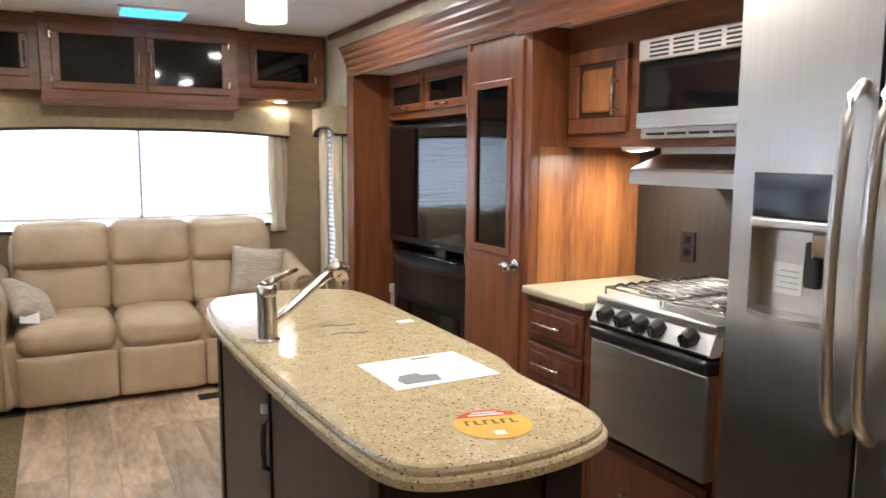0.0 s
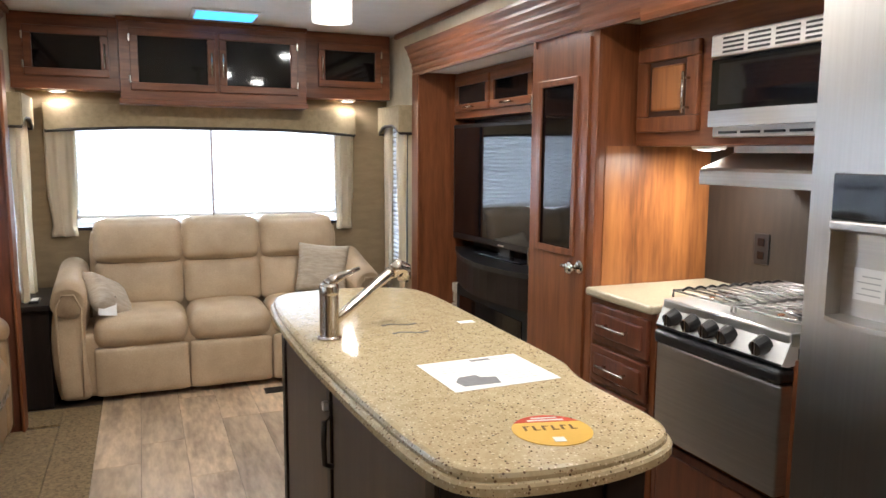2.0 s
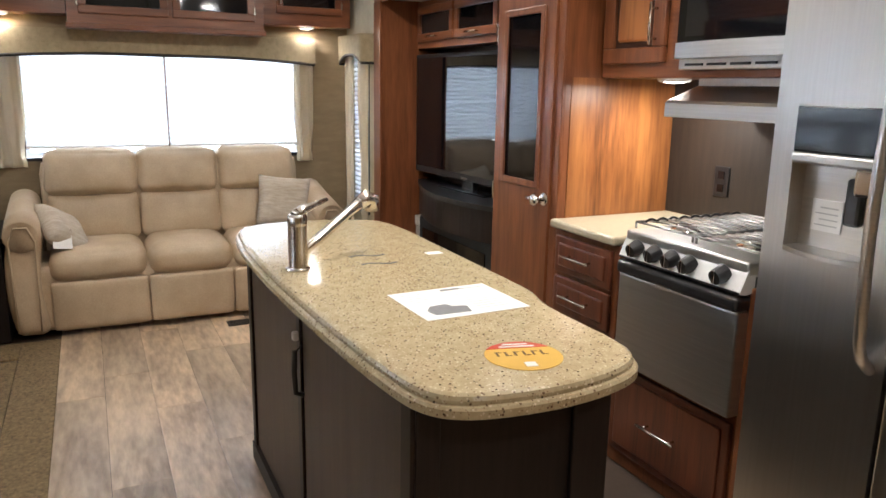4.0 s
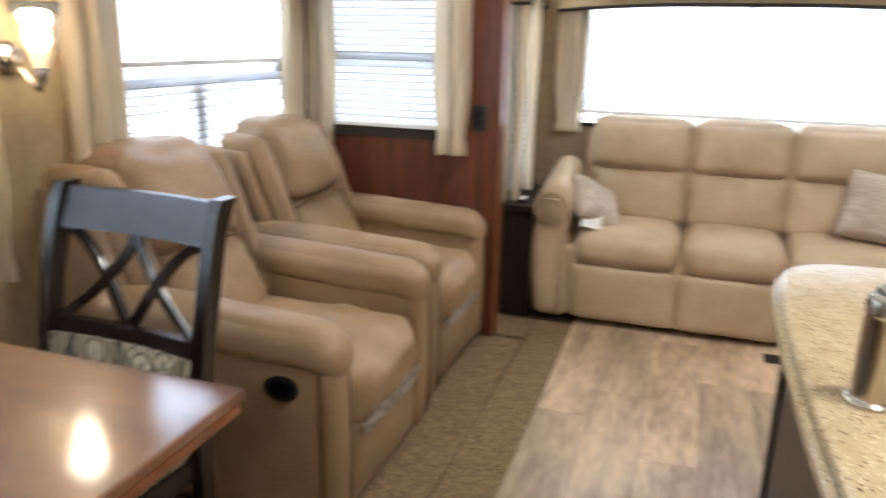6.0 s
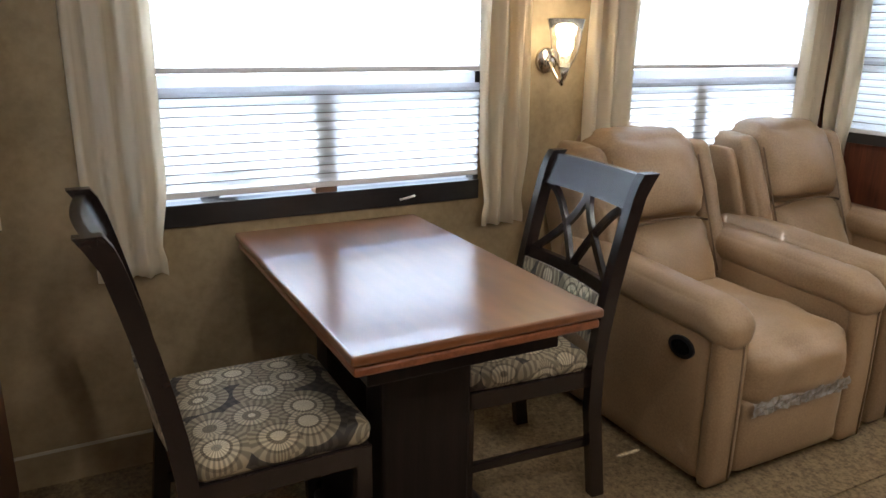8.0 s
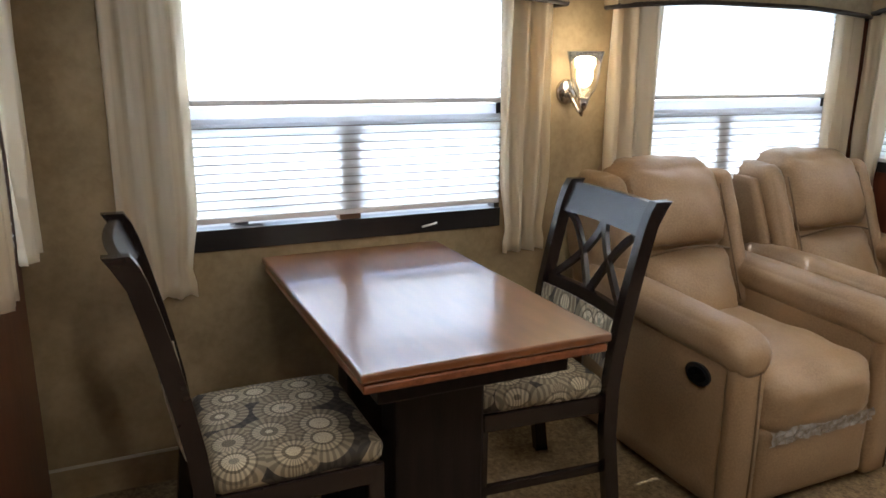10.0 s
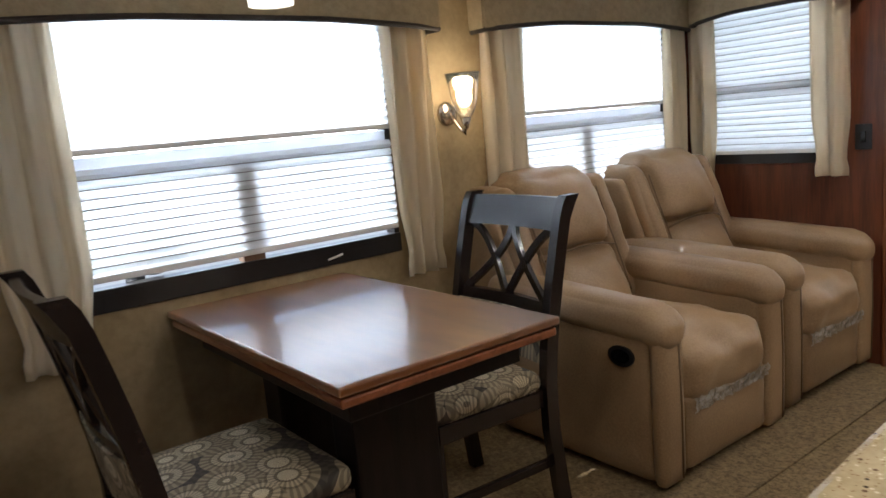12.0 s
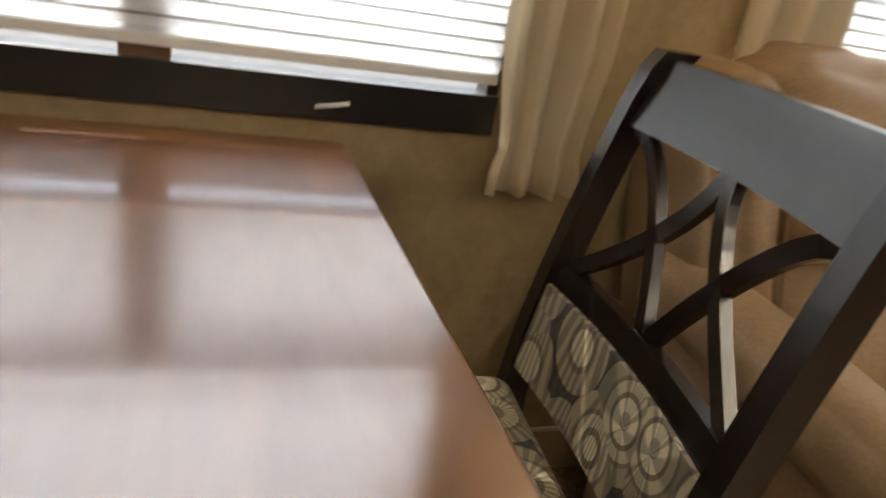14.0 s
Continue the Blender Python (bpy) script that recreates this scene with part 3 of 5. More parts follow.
def valance(kind, wall, side, u0, u1, z0, z1, label, deep=0.09, rise=0.03, group="padded window valances"):
    """An upholstered box over a window whose lower edge arches up, with dark piping."""
    f = frame_of(kind, wall, side)
    top = thing("window_valance", *f((u0 + u1) / 2, 0, z0), label, "valance", group)
    inv = top.matrix_world.inverted()
    n = 20

    def low(t):
        return z0 + rise * min(1.0, max(0.0, math.sin(math.pi * t)) ** 0.8 * 1.15)
    bm = bmesh.new()
    ring = [(u0 + (u1 - u0) * k / n, low(k / n)) for k in range(n + 1)] + [(u1, z1), (u0, z1)]
    a = [bm.verts.new(inv @ Vector(f(u, deep, z))) for u, z in ring]
    b = [bm.verts.new(inv @ Vector(f(u, deep - 0.03, z))) for u, z in ring]
    m = len(ring)
    for k in range(m):
        bm.faces.new((a[k], a[(k + 1) % m], b[(k + 1) % m], b[k]))
    bm.faces.new(a)
    bm.faces.new(list(reversed(b)))
    for u in (u0, u1):
        p, q = inv @ Vector(f(u - 0.012, 0.001, z0)), inv @ Vector(f(u + 0.012, deep - 0.005, z1))
        add_box(bm, min(p.x, q.x), max(p.x, q.x), min(p.y, q.y), max(p.y, q.y), p.z, q.z, 0.003)
    p, q = inv @ Vector(f(u0, 0.001, z1 - 0.015)), inv @ Vector(f(u1, deep - 0.031, z1))
    add_box(bm, min(p.x, q.x), max(p.x, q.x), min(p.y, q.y), max(p.y, q.y), p.z, q.z)
    mesh_ob("box", bm, VALANCE, top)
    pts = [inv @ Vector(f(u0, 0.003, z0 - 0.004))] + [inv @ Vector(f(u, deep - 0.008, z - 0.004)) for u, z in ring[:n + 1]] + [inv @ Vector(f(u1, 0.003, z0 - 0.004))]
    tube("piping", pts, 0.011, PIPING, top, 8)
    return top


CURT = "cream fabric curtain gathered near its hem beside a window"
SHADE = "white pleated fabric window shade glowing with daylight"
VAL = "tan padded fabric valance with dark brown piping above a window"
window("window_1", "x", SX, 1, WIN_DINE, [1.637], (1.165, 1.245), half=0.038)
shade("x", SX, 1, 1.10, 2.21, 1.2375, 1.69, SHADE, 0.0302, lined=False)
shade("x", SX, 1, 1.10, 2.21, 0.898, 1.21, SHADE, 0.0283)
window("window_2", "x", SX, 1, WIN_SEAT, [3.30], (1.165, 1.245), half=0.036)
shade("x", SX, 1, 2.88, 3.89, 1.2375, 1.69, SHADE, 0.0302, lined=False)
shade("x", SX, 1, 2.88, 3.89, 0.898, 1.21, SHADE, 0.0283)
window("window_3", "y", SY1, -1, WIN_END, [], (1.25, 1.30))
shade("y", SY1, -1, -1.195, -0.585, 0.955, 1.71, SHADE)
window("window_4", "y", SY0, 1, WIN_NEAR, [])
shade("y", SY0, 1, -1.095, -0.605, 0.90, 1.71, SHADE)
window("window_5", "y", REAR, -1, WIN_REAR, [0.665], sill=False, half=0.014)
shade("y", REAR, -1, -0.135, 0.661, 0.985, 1.61, SHADE, lined=False)
shade("y", REAR, -1, 0.669, 1.495, 0.985, 1.61, SHADE, lined=False)
window("window_6", "x", RW, -1, NAR, [])
shade("x", RW, -1, 4.61, 4.85, 0.62, 1.61, SHADE)
window("window_7", "x", LW, 1, NAR, [])
shade("x", LW, 1, 4.61, 4.85, 0.62, 1.61, SHADE)

curtain("x", SX, 1, 0.90, 1.13, 0.66, 1.66, CURT, 0.05, 3)
curtain("x", SX, 1, 2.19, 2.40, 0.695, 1.66, CURT, 0.05, 3)
curtain("x", SX, 1, 2.66, 2.90, 0.70, 1.66, CURT, 0.05, 3)
curtain("x", SX, 1, 3.86, 4.04, 0.70, 1.66, CURT, 0.05, 3)
curtain("y", SY1, -1, -1.28, -1.13, 0.80, 1.70, CURT, 0.05, 2)
curtain("y", SY1, -1, -0.655, -0.48, 0.865, 1.70, CURT, 0.06, 2)
curtain("y", SY0, 1, -1.24, -1.04, 0.86, 1.70, CURT, 0.05, 3)
curtain("y", SY0, 1, -0.62, -0.49, 0.90, 1.70, CURT, 0.05, 3)
curtain("y", REAR, -1, -0.29, -0.12, 0.89, 1.60, CURT, 0.05, 2)
curtain("y", REAR, -1, 1.47, 1.60, 0.885, 1.60, CURT, 0.05, 2)
curtain("x", RW, -1, 4.50, 4.64, 0.48, 1.58, CURT, 0.05, 2)
curtain("x", RW, -1, 4.80, 4.92, 0.48, 1.58, CURT, 0.05, 2)
curtain("x", LW, 1, 4.50, 4.64, 0.48, 1.58, CURT, 0.05, 2)
curtain("x", LW, 1, 4.80, 4.92, 0.48, 1.58, CURT, 0.05, 2)
valance("x", SX, 1, 0.87, 2.43, 1.60, 1.80, VAL)
valance("x", SX, 1, 2.66, 4.06, 1.60, 1.80, VAL)
valance("y", SY1, -1, -1.24, -0.46, 1.62, 1.80, VAL)
valance("y", SY0, 1, -1.24, -0.46, 1.62, 1.80, VAL)
valance("y", REAR, -1, -0.275, 1.60, 1.53, 1.69, VAL)
valance("x", RW, -1, 4.50, 4.93, 1.54, 1.71, VAL, 0.10, 0.05)
valance("x", LW, 1, 4.50, 4.93, 1.54, 1.71, VAL, 0.10, 0.05)

of = bmesh.new()
add_tube(of, [(-1.418, 1.335 + 0.055 * math.cos(a), 0.935 + 0.045 * math.sin(a)) for a in (k * math.pi / 10 - 0.6 for k in range(19))], 0.03, 10)
add_tube(of, [(-1.418, 1.28, 0.93), (-1.418, 1.27, 0.80)], 0.03, 10)
add_tube(of, [(-1.418, 1.27, 0.80), (-1.418, 1.27, 0.0)], 0.012, 8)
tagged(mesh_ob("outdoor_pipe", of, OUTPIPE, smooth=True), "grey curved pipe standing outside behind the dinette shade", "pipe")

# small catch lever on the dinette sill
lv = tube("sill_latch", [(SX + 0.014, 1.90, 0.812), (SX + 0.022, 1.925, 0.818), (SX + 0.022, 1.955, 0.824)], 0.004, PAPER)
tagged(lv, "small white window latch on the black sill", "latch")


# ---- lamps that the place has ----
def puck(x, y, z, label, watts, size=0.075, group="recessed ceiling lights"):
    top = thing("puck_light", x, y, z, label, "light", group)
    bm = bmesh.new()
    r = size
    prof = [(r, 0), (r, -0.006), (r * 0.9, -0.013), (r * 0.78, -0.010)]
    prev = None
    for rad, h in prof:
        ringv = [bm.verts.new((rad * math.cos(a), rad * math.sin(a), h)) for a in (k * math.pi / 12 for k in range(24))]
        if prev:
            for k in range(24):
                bm.faces.new((prev[k], prev[(k + 1) % 24], ringv[(k + 1) % 24], ringv[k]))
        prev = ringv
    mesh_ob("bezel", bm, PAPER, top, True)
    bm = bmesh.new()
    bmesh.ops.create_uvsphere(bm, u_segments=20, v_segments=8, radius=r * 0.78)
    for v in bm.verts:
        v.co.z = v.co.z * 0.2 - 0.008
    mesh_ob("lens", bm, LEDGLOW, top, True)
    lamp("puck_lamp", "AREA", pose(x, y, z - 0.026), watts, WARM, size * 1.4)
    return top


CEILLED = "round white ceiling light with a warm glowing lens"
for x, y in ((0.10, 3.45), (1.35, 3.55), (1.05, 1.9), (1.45, 1.2), (0.75, -0.5)):
    puck(x, y, CEIL, CEILLED, 6.5)
UNDER = "small round light under the overhead cabinets"
for x in (-0.20, 1.55):
    puck(x, 4.95, 1.7625, UNDER, 1.2, 0.05, "under-cabinet lights")
puck(2.13, 2.13, 1.4395, UNDER, 3.6, 0.06, "under-cabinet lights")


def pendant(x, y, z):
    top = thing("pendant_lamp", x, y, z, "clear glass cylinder pendant lamp hanging from the ceiling", "pendant lamp", "glass pendant lamps")
    ceiling = CEIL if x > LW else SLIDE_CEIL
    bm = bmesh.new()
    for r0, r1 in ((0.058, 0.054),):
        prev = None
        for rad, h in ((r0, 0), (r0, 0.15), (0.04, 0.165), (0.036, 0.165), (r1, 0.148), (r1, 0.0), (r0, 0)):
            ringv = [bm.verts.new((rad * math.cos(a), rad * math.sin(a), h)) for a in (k * math.pi / 14 for k in range(28))]
            if prev:
                for k in range(28):
                    bm.faces.new((prev[k], prev[(k + 1) % 28], ringv[(k + 1) % 28], ringv[k]))
            prev = ringv
    mesh_ob("shade", bm, PENDANTGLASS, top, True)
    tube("stem", [(0, 0, 0.15), (0, 0, ceiling - z)], 0.006, NICKEL, top)
    tube("canopy", [(0, 0, ceiling - z - 0.02), (0, 0, ceiling - z)], [0.05, 0.055], NICKEL, top, 20)
    bm = bmesh.new()
    bmesh.ops.create_uvsphere(bm, u_segments=14, v_segments=8, radius=0.026)
    for v in bm.verts:
        v.co.z = v.co.z * 1.3 + 0.085
    mesh_ob("bulb", bm, PENDANTBULB, top, True)
    return top


pendant(0.77, 2.20, 1.785)
pendant(-0.83, 1.56, 1.585)

# sconce between the two slide windows
sc = thing("wall_sconce", SX, 2.50, 1.285, "brass wall sconce with a lit clear glass shade", "wall lamp")
bm = bmesh.new()
add_tube(bm, [(0.001, 0, 0), (0.012, 0, 0), (0.022, 0, 0)], [0.048, 0.045, 0.02], 20)
mesh_ob("backplate", bm, NICKEL, sc, True)
tube("arm", [(0.02, 0, 0), (0.05, 0, -0.035), (0.08, 0, -0.065), (0.105, 0, -0.08), (0.115, 0, -0.06), (0.115, 0, -0.02)], [0.009, 0.008, 0.007, 0.007, 0.010, 0.022], NICKEL, sc)
bm = bmesh.new()
prev = None
for rad, h in ((0.022, -0.02), (0.040, 0.01), (0.050, 0.05), (0.056, 0.10), (0.066, 0.145), (0.063, 0.145), (0.053, 0.10), (0.047, 0.05), (0.037, 0.012), (0.02, -0.016)):
    ringv = [bm.verts.new((0.115 + rad * (1 + 0.02 * (k % 2)) * math.cos(a), rad * (1 + 0.02 * (k % 2)) * math.sin(a), h)) for k, a in enumerate(k * math.pi / 16 for k in range(32))]
    if prev:
        for k in range(32):
            bm.faces.new((prev[k], prev[(k + 1) % 32], ringv[(k + 1) % 32], ringv[k]))
    prev = ringv
g = mesh_ob("shade", bm, FROST, sc, True)
g.visible_shadow = False
bm = bmesh.new()
bmesh.ops.create_uvsphere(bm, u_segments=14, v_segments=10, radius=0.03)
for v in bm.verts:
    v.co = Vector((v.co.x + 0.115, v.co.y, v.co.z * 1.4 + 0.06))
mesh_ob("bulb", bm, BULB, sc, True)
lamp("sconce_lamp", "POINT", pose(SX + 0.115, 2.50, 1.405), 1.7, (1.0, 0.80, 0.55), 0.06)

# roof vent with blue film, whose emission stands in for the sky's light
sk = thing("roof_vent", 0.72, 4.52, CEIL, "square roof vent with sky-blue cover in the ceiling", "roof vent")
box("frame", -0.19, 0.19, -0.15, 0.15, -0.012, 0.0, CEILING, sk)
box("cover", -0.165, 0.165, -0.125, 0.125, -0.016, -0.0125, SKYBLUE, sk, 0.001)


# ---- overhead cabinets at the rear ----
def glass_door(f, u0, u1, z0, z1, d, parent, handle_side, horizontal=False, wood=None):
    """A framed cabinet door with a dark glass pane, bevelled stiles, hinges and a bar handle."""
    wood = wood or CHERRY_X
    w = 0.045
    bm = bmesh.new()
    for a in ((u0, u1, z0, z0 + w), (u0, u1, z1 - w, z1), (u0, u0 + w, z0 + w, z1 - w), (u1 - w, u1, z0 + w, z1 - w)):
        p, q = Vector(f(a[0], d, a[2])), Vector(f(a[1], d + 0.02, a[3]))
        add_box(bm, min(p.x, q.x), max(p.x, q.x), min(p.y, q.y), max(p.y, q.y), p.z, q.z, 0.005)
    door = mesh_ob("door", bm, wood, parent)
    g = fbox("pane", f, u0 + w - 0.002, u1 - w + 0.002, d + 0.003, d + 0.008, z0 + w - 0.002, z1 - w + 0.002, GLOSSBLACK, door, 0)
    if horizontal:
        um = (u0 + u1) / 2
        pts = [f(um - 0.06, d + 0.045, z0 + 0.022), f(um + 0.06, d + 0.045, z0 + 0.022)]
        posts = [(um - 0.045, z0 + 0.022), (um + 0.045, z0 + 0.022)]
    else:
        uh = u1 - 0.022 if handle_side > 0 else u0 + 0.022
        zm = (z0 + z1) / 2 - 0.02
        pts = [f(uh, d + 0.045, zm - 0.07), f(uh, d + 0.045, zm + 0.07)]
        posts = [(uh, zm - 0.05), (uh, zm + 0.05)]
    bm = bmesh.new()
    add_tube(bm, pts, 0.006)
    for u, z in posts:
        add_tube(bm, [f(u, d + 0.018, z), f(u, d + 0.046, z)], 0.004)
    mesh_ob("handle", bm, NICKEL, door, True)
    if not horizontal:
        ue = u0 if handle_side > 0 else u1
        for z in (z0 + 0.06, z1 - 0.06):
            fbox("hinge", f, ue - 0.008, ue + 0.004, d, d + 0.024, z - 0.022, z + 0.022, NICKEL, door, 0.002)
    return door


def cabinet_thing(name, label, group="", category="cabinet"):
    return tagged(new(name), label, category, group)


frear = frame_of("y", REAR, -1)
OVER = "cherry wood overhead cabinet with dark glass doors above the sofa"
c = cabinet_thing("overhead_cabinet", OVER, "overhead cabinets above the sofa")
fbox("body", frear, 0.145, 1.24, 0.001, 0.25, 1.70, CEIL - 0.002, CHERRY_X, c)
fbox("base_moulding", frear, 0.135, 1.25, 0.002, 0.268, 1.685, 1.715, CHERRY_X, c, 0.006)
fbox("crown", frear, 0.135, 1.25, 0.235, 0.262, CEIL - 0.03, CEIL - 0.003, CHERRY_X, c, 0.006)
glass_door(frear, 0.203, 0.682, 1.766, 2.125, 0.251, c, 1)
glass_door(frear, 0.705, 1.184, 1.766, 2.125, 0.251, c, -1)
for u0, u1, d0, d1, hs in ((LW + 0.002, 0.142, -0.355, 0.09, 1), (1.243, RW - 0.032, 1.335, 1.765, -1)):
    c = cabinet_thing("overhead_cabinet", OVER, "overhead cabinets above the sofa")
    fbox("body", frear, u0, u1, 0.001, 0.17, 1.763, CEIL - 0.002, CHERRY_X, c)
    glass_door(frear, d0, d1, 1.835, 2.117, 0.171, c, hs)


# ---- sofa ----
def sofa():
    top = thing("sofa", 0.685, 4.42, 0, "tan suede three-seat sofa with rolled arms under the rear window", "sofa")
    ox = 0.685

    def lean(p):
        return Vector((p.x, p.y + max(0, p.z - 0.45) * 0.20, p.z))
    puff("base", -0.925, 0.925, 0.035, 0.52, 0.03, 0.40, 0.03, SOFALEATHER, top)
    splits = (-0.735, -0.23, 0.245, 0.735)
    for a, b in zip(splits, splits[1:]):
        puff("front_panel", a + 0.003, b - 0.003, 0.0, 0.06, 0.035, 0.315, 0.02, SOFALEATHER, top, (0, 0.010, 0), 9, 0.002)
        puff("seat", a + 0.002, b - 0.002, -0.015, 0.46, 0.305, 0.485, 0.075, SOFALEATHER, top, (0.002, 0.008, 0.022), 16, 0.006)
        puff("back_cushion", a + 0.001, b - 0.001, 0.375, 0.52, 0.46, 0.745, 0.045, SOFALEATHER, top, (0.002, 0.035, 0.012), 16, 0.007, lean)
        puff("headrest", a + 0.001, b - 0.001, 0.345, 0.53, 0.735, 0.99, 0.05, SOFALEATHER, top, (0.002, 0.035, 0.012), 16, 0.007, lean)
    puff("back", -0.76, 0.76, 0.46, 0.60, 0.10, 0.93, 0.04, SOFALEATHER, top, (0, 0, 0), 9)
    for s in (-1, 1):
        def flare(p, s=s):
            # the arm swells outwards and rises to the back
            k = max(0.0, min(1.0, (p.z - 0.05) / 0.55))
            return Vector((p.x + s * 0.03 * math.sin(k * math.pi), p.y, p.z + 0.10 * max(0, p.y) / 0.5 * k))
        x0, x1 = sorted((s * 0.745, s * 0.915))
        puff("arm", x0, x1, -0.02, 0.50, 0.03, 0.60, 0.05, SOFALEATHER, top, (0.0, 0.0, 0.0), 12, 0.003, flare)
        bm = bmesh.new()
        xm = s * 0.845
        add_tube(bm, [(xm, -0.035, 0.585), (xm, -0.03, 0.585), (xm, 0.15, 0.615), (xm, 0.33, 0.65), (xm, 0.5, 0.70)], [0.078, 0.088, 0.09, 0.088, 0.08], 20)
        mesh_ob("arm_roll", bm, SOFALEATHER, top, True)
        # welt on the arm's front
        tube("welt", [(xm - 0.055, -0.028, 0.06), (xm - 0.06, -0.030, 0.35), (xm - 0.062, -0.034, 0.56), (xm - 0.03, -0.04, 0.635), (xm + 0.03, -0.04, 0.635), (xm + 0.062, -0.034, 0.56), (xm + 0.06, -0.030, 0.35), (xm + 0.055, -0.028, 0.06)], 0.006, SOFALEATHER, top, 6)
    return top


sofa()


def pillow(x, y, z, rx, ry, rz, size, label):
    bm = bmesh.new()
    n = 16
    half = size / 2
    for side in (1, -1):
        g = []
        for i in range(n + 1):
            row = []
            for j in range(n + 1):
                u, v = 2 * i / n - 1, 2 * j / n - 1
                pinch = 1 - 0.06 * (1 - abs(u) ** 2) - 0.0
                pinch2 = 1 - 0.06 * (1 - abs(v) ** 2)
                puffy = ((1 - u ** 4) * (1 - v ** 4)) ** 0.55 * 0.065
                puffy += 0.0035 * math.sin(v * 24 + 2.2 * math.sin(u * 4)) * (1 - u ** 4) * (1 - v ** 4)
                row.append(bm.verts.new((u * half * pinch2, side * puffy, v * half * pinch)))
            g.append(row)
        for i in range(n):
            for j in range(n):
                bm.faces.new((g[i][j], g[i + 1][j], g[i + 1][j + 1], g[i][j + 1]))
    bmesh.ops.remove_doubles(bm, verts=bm.verts[:], dist=1e-5)
    ob = mesh_ob("throw_pillow", bm, CUSHION, smooth=True)
    ob.matrix_world = pose(x, y, z, rx, ry, rz)
    return tagged(ob, label, "pillow", "throw pillows on the sofa")


pillow(1.30, 4.68, 0.66, -20, 6, -10, 0.33, "pale ribbed square throw pillow leaning on the sofa arm")
pillow(0.03, 4.60, 0.575, -50, 30, 40, 0.29, "pale ribbed throw pillow slumped on the sofa seat")
tag = prism("paper_tag", [(-0.05, -0.04), (0.05, -0.04), (0.05, 0.04), (-0.05, 0.04)], -0.001, 0.001, PAPER)
tag.matrix_world = pose(0.03, 4.455, 0.535, 62, 10, 20)
box("dark_fold", -0.05, 0.05, 0.036, 0.075, -0.0022, -0.0012, BLACK, tag, 0)
tagged(tag, "white and black paper tag on the pillow", "tag")

# side table between the sofa and the slide
t = thing("side_table", -0.335, 4.62, 0, "dark espresso wooden side table beside the sofa", "side table")
box("top", -0.085, 0.085, -0.20, 0.40, 0.55, 0.58, ESPRESSO, t, 0.004)
box("body", -0.075, 0.075, -0.18, 0.38, 0.0, 0.55, ESPRESSO, t)
rc = thing("remote_control", -0.335, 4.55, 0.58, "small dark remote control with pale buttons on the side table", "remote control")
box("body", -0.025, 0.025, -0.06, 0.06, 0.0, 0.015, BLACK, rc, 0.004)
for k in range(3):
    box("button", -0.016, 0.016, -0.045 + k * 0.03, -0.027 + k * 0.03, 0.0145, 0.018, PAPER, rc, 0.001)


